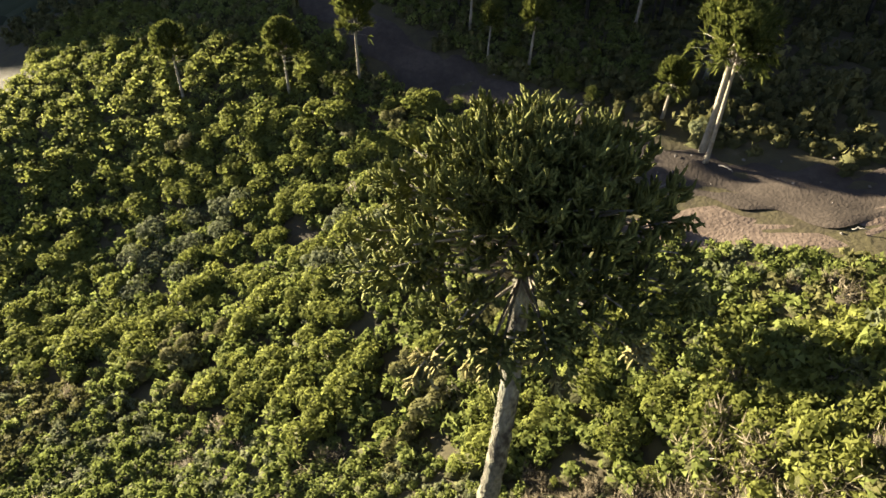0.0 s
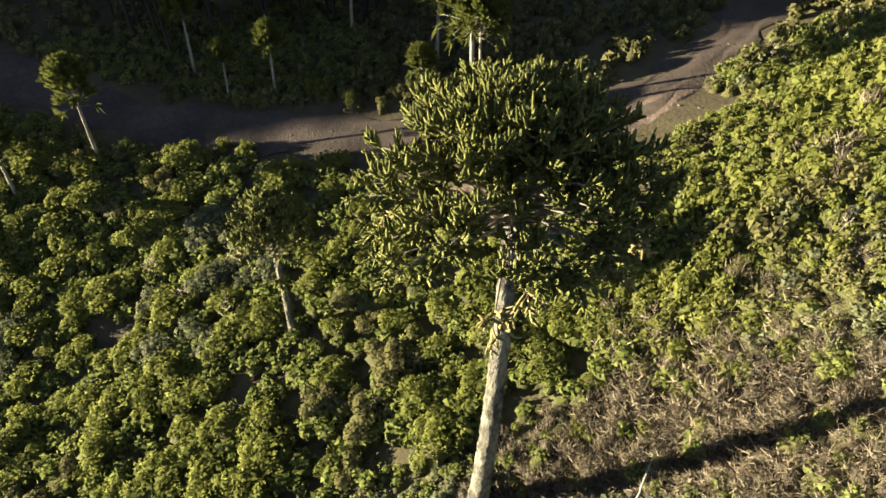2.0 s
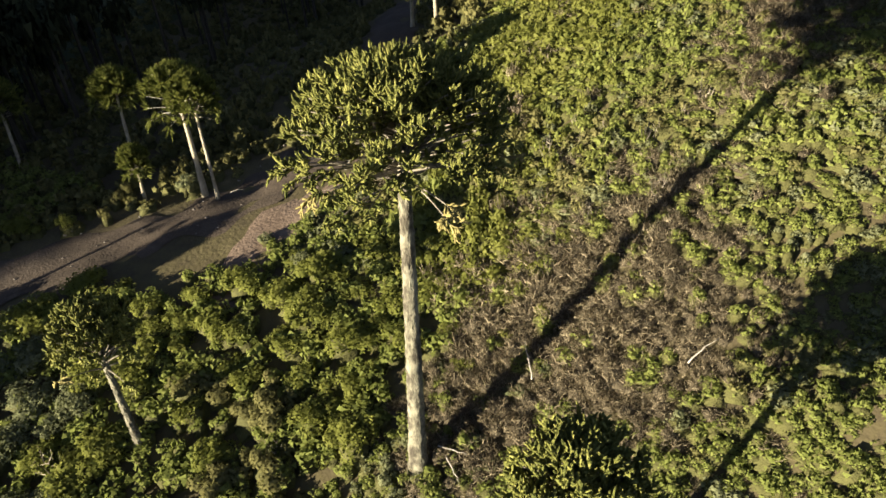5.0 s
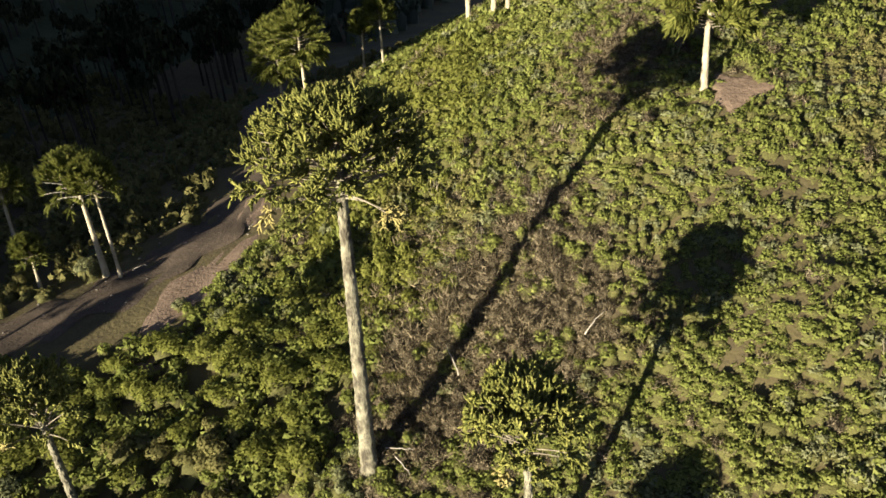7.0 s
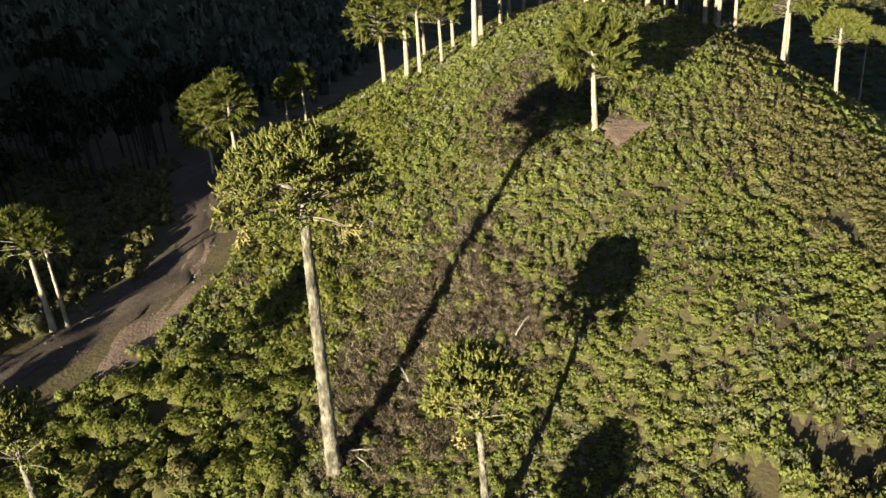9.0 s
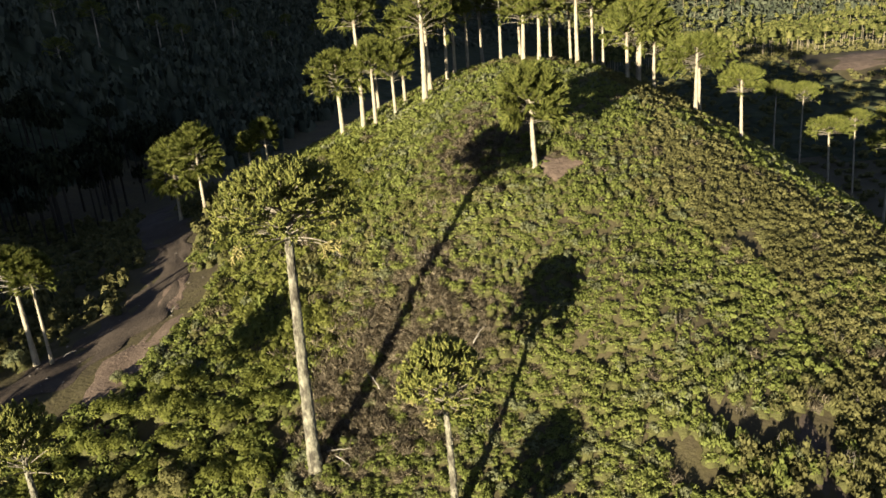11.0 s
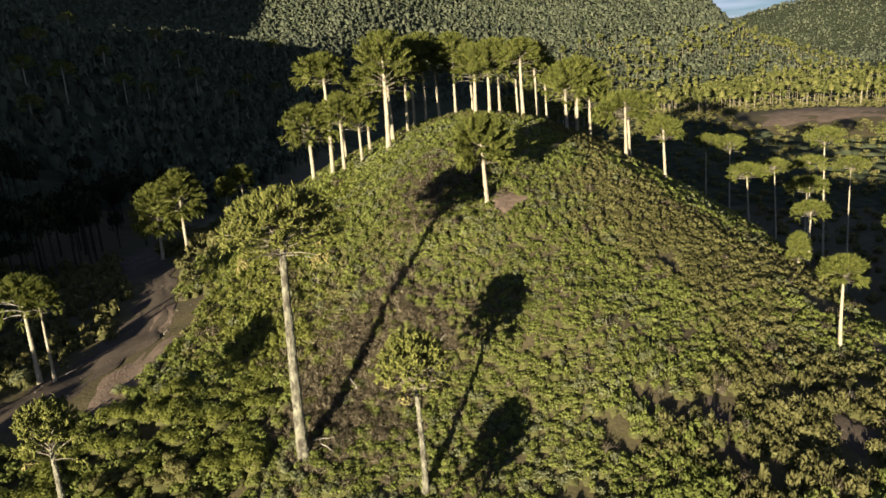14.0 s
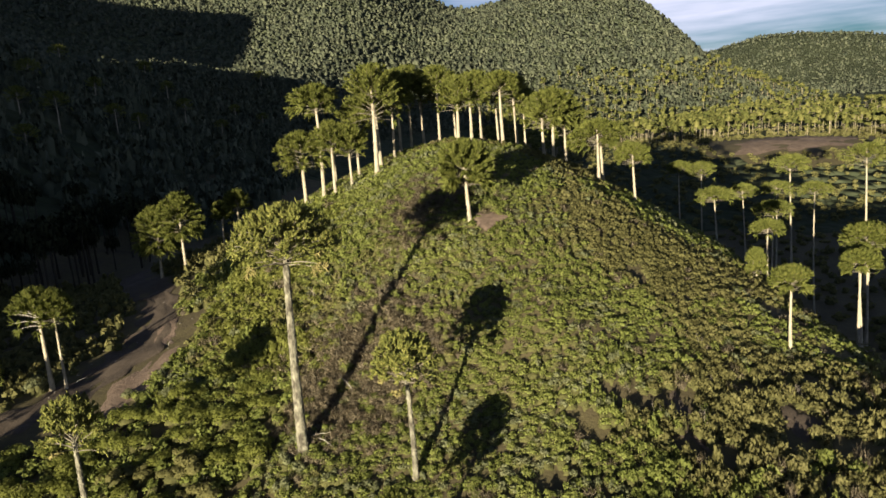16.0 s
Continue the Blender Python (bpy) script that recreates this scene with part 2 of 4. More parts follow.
def ground_sheet():
    n, k, a = 240, 5.0, 4000 / math.sinh(5.0)
    u = np.linspace(-1, 1, n)
    xs, ys = a * np.sinh(k * u) + 8, a * np.sinh(k * u) + 12
    X, Y = np.meshgrid(xs, ys)
    Z = ground(X, Y)
    near = 1 - ease((np.hypot(X, Y - 20) - 70) / 60)
    Z = Z + near * 0.22 * waves(X, Y, 5.0, 9) + 0.25 * near * waves(X, Y, 14.0, 10)
    V = np.stack([X, Y, Z], -1).reshape(-1, 3)
    i = np.arange(n * n).reshape(n, n)
    F = np.stack([i[:-1, :-1], i[:-1, 1:], i[1:, 1:], i[1:, :-1]], -1).reshape(-1)
    far = ((np.hypot(X - 14, Y + 59) > 330) & (np.hypot((X - 240) / 60, (Y - 365) / 45) > 1) | (X < -75))[:-1, :-1].reshape(-1)
    ob = new("ground", put_mesh("ground", V, F, np.full((n - 1) ** 2, 4), [SOIL, WOODFLOOR], far.astype(int), smooth=True))
    return tagged(ob, "uneven dark earth with litter under low scrub", "ground", kind="structure")


ground_sheet()

ROAD = ((-84, -44), (-62, -27), (-46, -10), (-35, 4), (-27, 14), (-23.5, 24), (-26, 36), (-33, 48), (-40, 60), (-46, 76))


def road_strip():
    """A bare dirt track with ragged edges, laid just over the ground."""
    pts = [Vector((*p, 0)) for p in ROAD]
    line = []
    for i in range(len(pts) - 1):
        p0, p1, p2, p3 = pts[max(0, i - 1)], pts[i], pts[i + 1], pts[min(len(pts) - 1, i + 2)]
        for s in range(16):
            t = s / 16
            line.append(0.5 * (2 * p1 + (p2 - p0) * t + (2 * p0 - 5 * p1 + 4 * p2 - p3) * t * t + (3 * p1 - p0 - 3 * p2 + p3) * t ** 3))
    n, m = len(line), 15
    V = []
    for i, p in enumerate(line):
        d = (line[min(i + 1, n - 1)] - line[max(i - 1, 0)]).normalized()
        side = Vector((d.y, -d.x, 0))
        for j in range(m):
            s = (j / (m - 1) - 0.5) * 2
            w = 2.7 + 0.8 * math.sin(i * 0.31) * math.sin(i * 0.13 + 1) + 0.6 * math.sin(i * 0.9 + 3 * s)
            q = p + side * s * w
            V.append((q.x, q.y, 0))
    V = np.array(V)
    X, Y = V[:, 0], V[:, 1]
    s = np.tile(np.linspace(-1, 1, m), n)
    rut = 0.07 * np.exp(-((np.abs(s) - 0.42) / 0.12) ** 2)
    V[:, 2] = ground(X, Y) + 0.22 * waves(X, Y, 5.0, 9) + 0.25 * waves(X, Y, 14.0, 10) + 0.13 - rut - 0.35 * np.clip(np.abs(s) - 0.8, 0, 1)
    i = np.arange(n * m).reshape(n, m)
    F = np.stack([i[:-1, :-1], i[:-1, 1:], i[1:, 1:], i[1:, :-1]], -1).reshape(-1)
    ob = new("road", put_mesh("road", V, F, np.full((n - 1) * (m - 1), 4), [DIRT], smooth=True))
    tagged(ob, "brown dirt track with two shallow ruts", "road", kind="structure")


road_strip()


def earth_patch(cx, cy, ra, rb, turn, mat, label):
    """A bare patch of soil with a ragged edge, a hand's width over the ground."""
    V, F, S = [], [], []
    rings, m = 7, 40
    for k in range(rings + 1):
        for j in range(m):
            a = 2 * math.pi * j / m
            w = k / rings * (1 + 0.2 * math.sin(3 * a + cx) + 0.13 * math.sin(7 * a + cy) + 0.09 * math.sin(13 * a))
            px, py = ra * w * math.cos(a), rb * w * math.sin(a)
            V.append((cx + px * math.cos(turn) - py * math.sin(turn), cy + px * math.sin(turn) + py * math.cos(turn), 0.1 - 0.45 * max(0, k / rings - 0.75)))
    V = np.array(V)
    V[:, 2] += ground(V[:, 0], V[:, 1]) + 0.22 * waves(V[:, 0], V[:, 1], 5.0, 9) + 0.25 * waves(V[:, 0], V[:, 1], 14.0, 10)
    i = np.arange((rings + 1) * m).reshape(rings + 1, m)
    j = np.roll(i, -1, 1)
    F = np.stack([i[:-1], i[1:], j[1:], j[:-1]], -1).reshape(-1)
    ob = new("ground_bare", put_mesh("ground_bare", V, F, np.full(rings * m, 4), [mat], smooth=True))
    tagged(ob, label, "ground", kind="structure")


earth_patch(21.1, 28.2, 2.1, 2.1, 0.5, EARTH, "patch of bare reddish earth on the hillside")
earth_patch(-20.4, 12.0, 2.5, 7.5, -0.1, EARTH, "bare reddish bank beside the track")
earth_patch(-21.3, 25.5, 1.5, 4.0, 0.15, EARTH, "bare reddish bank where the track bends")
earth_patch(250, 375, 42, 26, 0.4, EARTH, "bare pinkish earth in a clearing on the plain")
earth_patch(35.9, -0.8, 1.5, 3.2, 0.1, DIRT, "dark bare soil in a hollow of the scrub")
earth_patch(46.5, -1.6, 1.6, 2.8, 0.1, DIRT, "dark bare soil in a hollow of the scrub")

# ---- trees ----
def tubes(paths, radii, sides, base=0):
    """Closed tapering tubes along many paths at once: paths (n, k, 3), radii (n, k). Corners, face corners, face sizes."""
    n, k, _ = paths.shape
    d = np.gradient(paths, axis=1)
    d /= np.linalg.norm(d, axis=2, keepdims=True) + 1e-9
    ref = np.where(np.abs(d[..., 2:3]) > 0.9, np.array([1.0, 0, 0]), np.array([0, 0, 1.0]))
    a = np.cross(d, ref)
    a /= np.linalg.norm(a, axis=2, keepdims=True) + 1e-9
    b = np.cross(d, a)
    ang = np.arange(sides) * 2 * math.pi / sides
    ring = a[:, :, None] * np.cos(ang)[None, None, :, None] + b[:, :, None] * np.sin(ang)[None, None, :, None]
    V = (paths[:, :, None] + ring * radii[:, :, None, None]).reshape(-1, 3)
    i = np.arange(n * k * sides).reshape(n, k, sides) + base
    j = np.roll(i, -1, axis=2)
    quads = np.stack([i[:, :-1], j[:, :-1], j[:, 1:], i[:, 1:]], -1).reshape(-1)
    caps = np.concatenate([i[:, 0, ::-1].reshape(-1), i[:, -1].reshape(-1)])
    F = np.concatenate([quads, caps])
    S = np.concatenate([np.full(n * (k - 1) * sides, 4), np.full(2 * n, sides)])
    return V, F, S


def mesh_part(name, V, F, S, mat, parent, label="", smooth=True):
    ob = new(name, put_mesh(name, V, F, S, [mat], smooth=smooth))
    ob.parent = parent
    return tagged(ob, label) if label else ob


LEAN = -3.5


def limb_curve(a, mid, end):
    """Place and direction along a bent limb."""
    def at(t):
        t = np.asarray(t)[:, None]
        d = (mid - a) * (1 - t) + (end - mid) * t
        return a * (1 - t) ** 2 + 2 * mid * t * (1 - t) + end * t ** 2, d / (np.linalg.norm(d, axis=1, keepdims=True) + 1e-9)
    return at


def unit(v):
    return v / (np.linalg.norm(v, axis=-1, keepdims=True) + 1e-9)


def cords_on(at, q, count, radius, droop, bare, rng):
    """Side shoots along a limb, each carrying shorter leafy cords whose tips turn up. q: 0 for the lowest limb, 1 for the highest."""
    low = q < 0.22
    n = max(5, int(count * (0.8 + 0.4 * rng.random())))
    t = np.sort(1 - (0.3 if low else 0.5 if q < 0.5 else 0.66) * rng.random(n) ** 1.1)
    if bare:
        t = t[-max(4, n // 2):]
        t = 1 - (1 - t) * 0.6
        n = len(t)
    t[-2:] = 1.0
    P, T = at(t)
    up = np.array([0, 0, 1.0])
    side = unit(np.cross(T, up) + 1e-6)
    over = np.cross(side, T)
    flip = np.where(np.arange(n) % 2, 1.0, -1.0)[:, None]
    d = unit(side * flip * rng.uniform(0.5, 1.1, (n, 1)) + T * rng.uniform(0.4, 0.9, (n, 1)) + over * rng.uniform(-0.4, 0.6, (n, 1)))
    d[-2:] = unit(T[-2:] + 0.3 * rng.standard_normal((2, 3)))
    scale = 0.42 + 0.018 * radius
    L = scale * rng.uniform(0.6, 1.25, (n, 1)) * (1.35 if low else 1.0)
    bend = np.where(rng.random((n, 1)) < droop, -0.45, 0.2) if low else rng.uniform(0.05, 0.45, (n, 1))
    s4 = np.linspace(0, 1, 4)[None, :, None]
    curl = 0.5 * np.clip(s4 - 0.55, 0, 1) ** 2
    shoot = P[:, None] + d[:, None] * L[:, None] * s4 + up * L[:, None] * (bend[:, None] * s4 ** 2 + curl)
    thick = (0.055 if radius > 3 else 0.075) * rng.uniform(0.85, 1.2, (n, 1))
    rs = thick * np.array([0.8, 1.0, 0.95, 0.5])[None]
    k = 7
    u = rng.uniform(0.2, 0.95, (n, k))
    Q = (P[:, None] + d[:, None] * L[:, None] * u[..., None] + up * L[:, None] * bend[:, None] * u[..., None] ** 2).reshape(-1, 3)
    D = np.repeat(unit(d + 0.6 * up * bend), k, axis=0)
    lift = -0.1 if low else 0.2
    e = unit(D * rng.uniform(0.35, 0.8, (n * k, 1)) + 0.8 * unit(np.cross(D, rng.standard_normal((n * k, 3)))) + up * lift)
    m = scale * rng.uniform(0.35, 0.75, (n * k, 1))
    tip = up * m * rng.uniform(0.2, 0.6, (n * k, 1)) * (1 if not low else -0.4)
    s3 = np.linspace(0, 1, 4)[None, :, None]
    small = Q[:, None] + e[:, None] * m[:, None] * s3 + tip[:, None] * s3 ** 2
    rk = np.repeat(thick, k, axis=0) * rng.uniform(0.75, 1.05, (n * k, 1)) * np.array([0.75, 1.0, 0.95, 0.45])[None]
    return tubes(np.concatenate([shoot, small]), np.concatenate([rs, rk]), 3)


def araucaria(x, y, height, fork, radius, girth, label, seed, limbs=64, cords=76, fine=False, flat=0.55, group="araucarias", droop=0.5, ragged=0.15, sink=0.3, lean=(0, 0), bare=0.12, hang=1.0, wood=None, bow=None):
    """A monkey puzzle tree: straight trunk, tiers of limbs, and rope-like leafy cords. radius: of the crown; flat: height of the dome over its radius."""
    rng = np.random.default_rng(seed)
    top = new("araucaria_tree")
    rise = float(dip(x, y))
    height, fork = height + rise, fork + rise
    top.matrix_world = pose(x, y, float(ground(x, y)) - sink, LEAN + lean[0], lean[1], 0) @ pose(0, 0, 0, 0, 0, rng.uniform(0, 360))
    tagged(top, label, "tree", group)
    # trunk, gently wavering
    k = 90 if fine else 12
    t = np.linspace(0, 1, k)
    zs = t * (height + sink - 0.6)
    sway = np.stack([0.012 * height * np.sin(2.2 * t + seed), 0.01 * height * np.sin(2.9 * t + 2 * seed), 0 * t], 1)
    sway -= sway[0]
    if bow:
        top.matrix_world = pose(x, y, float(ground(x, y)) - sink)
        sway = np.stack([bow[0] * zs + bow[1] * zs ** 2, bow[2] * zs + bow[3] * zs ** 2, 0 * t], 1)
    path = np.stack([0 * zs, 0 * zs, zs], 1) + sway
    r = girth / 2 * (1 - 0.55 * t) * (1 + 0.35 * np.exp(-t * height / 0.8)) * (1 + (0.02 if fine else 0.04) * rng.standard_normal(k))
    sides = 26 if fine else 10
    V, F, S = tubes(path[None], r[None], sides)
    if fine:
        V += 0.026 * rng.standard_normal(V.shape)
    mesh_part("trunk", V, F, S, BARK if fine else PALE_BARK, top, "pale lichen-covered bark")

    def spine(z):
        return np.array([np.interp(z, zs, path[:, 0]), np.interp(z, zs, path[:, 1]), z])

    # limbs reach a dome; the lowest ones hang
    crown_h = height + sink - fork
    lv, lf, ls, cv, cf, cs = [], [], [], [], [], []
    nl = nc = 0
    for i in range(limbs):
        q = (i + 0.5) / limbs
        low = radians(-22 - 28 * droop)
        el = low + (radians(86) - low) * q ** (0.72 if fine else 0.9)
        az = i * 2.39996 + rng.uniform(-0.3, 0.3)
        z0 = fork + crown_h * (0.04 + 0.74 * q ** 0.9)
        a = spine(z0)
        reach = radius * (1 - ragged * rng.random() - (0.25 if rng.random() < ragged * 0.6 else 0))
        if fine and q < 0.13:
            reach *= rng.uniform(0.95, 1.16)
        dome = height + sink - radius * flat
        end = np.array([math.cos(az) * math.cos(el) * reach, math.sin(az) * math.cos(el) * reach, 0])
        if el > 0:
            end[2] = dome + math.sin(el) * radius * flat * rng.uniform(0.9, 1.03)
        else:
            end[2] = dome - (hang + (0.7 if radius > 4.7 and fine and q < 0.05 else 0)) * max(dome - fork, 0.3 * radius) * (el / low) ** 0.9 * rng.uniform(0.85, 1.1)
        end[:2] += spine(min(z0, zs[-1]))[:2]
        kk = 7 if fine else 5
        s = np.linspace(0, 1, kk)[:, None]
        mid = (a + end) / 2 + np.array([0, 0, 0.10 * reach * (1 - q) + 0.02])
        limb = a * (1 - s) ** 2 + 2 * mid * s * (1 - s) + end * s ** 2
        rad = (0.022 + 0.045 * girth) * (1 - 0.7 * s[:, 0])
        V, F, S = tubes(limb[None], rad[None], 6 if fine else 3, 0 if fine else nl)
        if fine:
            lo = mesh_part("limb", V, F, S, LIMB, top, "bare grey limb")
            CV, CF, CS = cords_on(limb_curve(a, mid, end), q, cords, radius, droop, q < bare, rng)
            mesh_part("fronds", CV, CF, CS, CORD if not (q < 0.06 and rng.random() < 0.35) else DEAD, lo, "rope-like scaly green fronds")
            continue
        length = np.linalg.norm(end - a)
        m = max(5, int(cords * (0.45 + 0.55 * min(1, length / radius))))
        tt = np.sort(1 - (0.6 if q < 0.5 else 0.75) * rng.random(m) ** 1.2)
        tt[-4:] = 1.0
        if q < bare:
            tt = tt[-max(3, m // 5):]
            m = len(tt)
        P = a * (1 - tt[:, None]) ** 2 + 2 * mid * tt[:, None] * (1 - tt[:, None]) + end * tt[:, None] ** 2
        T = (mid - a) * (1 - tt[:, None]) + (end - mid) * tt[:, None]
        T /= np.linalg.norm(T, axis=1, keepdims=True) + 1e-9
        up = np.array([0, 0, 1.0])
        side = np.cross(T, up)
        side /= np.linalg.norm(side, axis=1, keepdims=True) + 1e-6
        over = np.cross(side, T)
        roll = rng.uniform(0, 2 * math.pi, m)
        out = side * np.cos(roll)[:, None] + over * (0.25 + 0.6 * np.sin(roll)[:, None])
        L = (0.6 + 0.6 * rng.random(m)) * (0.3 + 0.085 * radius) * (0.8 + 0.8 * (1 - tt)) * (1.5 if q < 0.2 else 1)
        d0 = out * 0.95 + T * 0.45
        d0 /= np.linalg.norm(d0, axis=1, keepdims=True)
        bend = rng.uniform(0.1, 0.5) if q > 0.3 else (-0.65 if rng.random() < droop * 0.8 else 0.3)
        ks = 3
        ss = np.linspace(0, 1, ks)[None, :, None]
        cord = P[:, None] + d0[:, None] * (L[:, None, None] * ss) + np.array([0, 0, 1.0]) * (L[:, None, None] * bend * ss ** 2) + T[:, None] * 0.15 * ss
        thick = (0.042 + 0.0095 * radius) * (0.8 + 0.4 * rng.random((m, 1)))
        # seen from afar, each cord is two crossed blades
        run = cord[:, -1] - cord[:, 0]
        run /= np.linalg.norm(run, axis=1, keepdims=True) + 1e-9
        wa = np.cross(run, rng.standard_normal((m, 3)))
        wa /= np.linalg.norm(wa, axis=1, keepdims=True) + 1e-9
        wb = np.cross(run, wa)
        CV = np.stack([cord[:, 0] - wa * thick, cord[:, 1] + wa * thick, cord[:, -1], cord[:, 0] - wb * thick, cord[:, 1] + wb * thick, cord[:, -1]], 1).reshape(-1, 3)
        CF, CS = np.arange(6 * m) + nc, np.full(2 * m, 3)
        lv.append(V), lf.append(F), ls.append(S), cv.append(CV), cf.append(CF), cs.append(CS)
        nl, nc = nl + len(V), nc + len(CV)
    if not fine:
        mesh_part("branchwork", np.concatenate(lv), np.concatenate(lf), np.concatenate(ls), wood or LIMB, top, "spreading grey limbs")
        crown = new("crown", put_mesh("crown", np.concatenate(cv), np.concatenate(cf), np.concatenate(cs), [FROND]))
        crown.parent = top
        tagged(crown, "dome of spiky dark green fronds")
    return top


TALL = "tall pale-trunked monkey puzzle tree"
SMALL = "small monkey puzzle tree standing in the scrub"
EDGE = "slender young monkey puzzle tree at the dark wood's edge"
araucaria(0, 0.2, 22.8, 17.7, 4.8, 1.0, "tall monkey puzzle tree with a broad drooping umbrella crown", 1, limbs=160, cords=13, fine=True, hang=0.32, flat=0.66, droop=0.5, ragged=0.16, bow=(-0.0203, 0.0018, 0.1468, -0.0035))
araucaria(10.6, -4.0, 13.2, 8.9, 2.5, 0.55, "young monkey puzzle tree with a round crown over low scrub", 2, limbs=100, cords=10, fine=True, flat=0.9, droop=0.4, ragged=0.1, bare=0.04)
araucaria(18.75, 28.1, 10.5, 4.7, 3.9, 0.6, "monkey puzzle tree beside bare earth on the hillside", 3, limbs=90, cords=110, flat=0.75, droop=0.7, bare=0.04)
araucaria(9.8, -16.3, 8.7, 4.6, 2.2, 0.45, "young monkey puzzle tree low on the slope", 53, limbs=60, cords=60, flat=0.85)
araucaria(-17.9, -5.4, 11.3, 7.0, 2.3, 0.55, SMALL + " of the flat", 4, limbs=70, cords=9, fine=True, flat=0.8, droop=0.5)
araucaria(52.5, 11.7, 9.3, 6.9, 2.2, 0.42, SMALL + " of the slope", 5)
araucaria(58, 31, 4.6, 1.0, 1.4, 0.3, "bushy young monkey puzzle tree with branches to the ground", 6, flat=1.3)
araucaria(-7.4, 57.2, 13.2, 7.2, 5.0, 0.75, TALL + " on the hill's edge", 7, flat=0.8, limbs=60, droop=0.9)
araucaria(-4.4, 57.8, 19.3, 14.7, 5.1, 0.75, TALL + " and a flat torn crown", 8, flat=0.5, ragged=0.35)
araucaria(-1.9, 54.3, 12.0, 7.8, 2.8, 0.6, TALL, 9)
araucaria(0.9, 55.6, 10.4, 5.2, 3.3, 0.5, TALL, 10)
araucaria(5.2, 56.5, 18.3, 9.2, 5.0, 0.85, TALL + " on the ridge", 11, flat=0.8, limbs=70)
araucaria(5.6, 62, 16.3, 8.4, 4.6, 0.7, TALL + " on the ridge", 12, flat=0.8)
araucaria(9.0, 70, 15.5, 8.2, 3.6, 0.55, TALL + " on the ridge", 13, flat=0.8)
araucaria(13.5, 78, 15.0, 7.6, 5.0, 0.7, TALL + " on the ridge", 14, flat=0.7)
araucaria(19.8, 65.9, 11.8, 5.6, 4.0, 0.7, TALL + " on the ridge", 15, flat=0.75)
araucaria(22.1, 64.8, 12.2, 6.4, 3.8, 0.6, TALL + " on the ridge", 16, flat=0.75)
araucaria(27.5, 62.2, 12.9, 8.9, 3.4, 0.7, TALL + " on the ridge", 17, flat=0.6)
araucaria(31, 70, 13.5, 8.3, 3.2, 0.6, TALL + " on the ridge", 18, flat=0.7)
araucaria(34.2, 59.3, 11.1, 5.3, 3.9, 0.6, TALL + " on the hill's far side", 19, flat=0.75)
araucaria(35.9, 60, 12.3, 5.3, 4.7, 0.6, TALL + " on the hill's far side", 20, flat=0.75, limbs=70)
araucaria(38.5, 62, 11.5, 5.0, 3.9, 0.55, TALL + " on the hill's far side", 21, flat=0.75)
araucaria(42.1, 53.4, 10.0, 6.1, 5.1, 0.6, TALL + " and a wide flat crown", 22, flat=0.5, limbs=70)
araucaria(46.8, 49, 9.4, 6.2, 2.8, 0.5, TALL + " and a small flat crown", 23, flat=0.55)
for k, (x, y, h, r) in enumerate(((8, 66, 15.5, 4.0), (11, 74, 16, 4.2), (16.5, 72, 14.5, 4.2), (24.5, 73, 13.5, 4.0), (1.5, 63, 13, 3.4), (-3, 65, 12, 3.4), (20, 82, 15, 4.4), (28.5, 79, 14.5, 4.0), (37.5, 69, 12.5, 4.2), (33.5, 76, 13, 3.8), (4, 72, 14, 3.6), (44, 58, 10.5, 3.4))):
    araucaria(x, y, h, h * 0.56, r, 0.55, TALL + " in the clump on the ridge", 70 + k, flat=0.7, limbs=56, cords=60)
VALLEY = "flat-crowned monkey puzzle tree rising from the shaded valley"
araucaria(75, 83, 14.6, 11.6, 4.4, 0.6, VALLEY, 24, flat=0.4, limbs=56, cords=56)
araucaria(92, 150, 17.5, 13, 4.5, 0.6, VALLEY, 25, flat=0.4, limbs=56, cords=56)
araucaria(97, 145, 18.0, 13, 4.5, 0.6, VALLEY, 26, flat=0.4, limbs=56, cords=56)
araucaria(122.6, 128.2, 12.3, 8.7, 5.0, 0.6, VALLEY, 27, flat=0.4, limbs=56, cords=56)
araucaria(124, 143, 19.0, 14, 6.4, 0.8, VALLEY, 28, flat=0.4, limbs=56, cords=56)
araucaria(103.4, 114.8, 10.8, 6.8, 5.4, 0.6, VALLEY, 29, flat=0.4, limbs=56, cords=56)
araucaria(99.4, 121.7, 14.2, 10.6, 4.2, 0.6, VALLEY, 30, flat=0.4, limbs=56, cords=56)
araucaria(114.1, 134.3, 12.7, 9.1, 4.6, 0.6, VALLEY, 31, flat=0.4, limbs=56, cords=56)
araucaria(62, 36, 8.2, 6.6, 2.3, 0.4, VALLEY, 32, flat=0.4, limbs=56, cords=56)
araucaria(67.7, 23.2, 9.3, 6.7, 2.3, 0.45, VALLEY, 33)
araucaria(70.5, 26.5, 9.6, 6.9, 2.4, 0.45, VALLEY, 34)
araucaria(150, 148, 20.2, 13.2, 8.0, 0.9, VALLEY, 35, flat=0.4, limbs=56, cords=56)
araucaria(92, 58, 12.4, 8.0, 4.7, 0.6, VALLEY, 36, flat=0.5)
araucaria(97, 66, 12.4, 8.0, 4.3, 0.6, VALLEY, 37, flat=0.5)
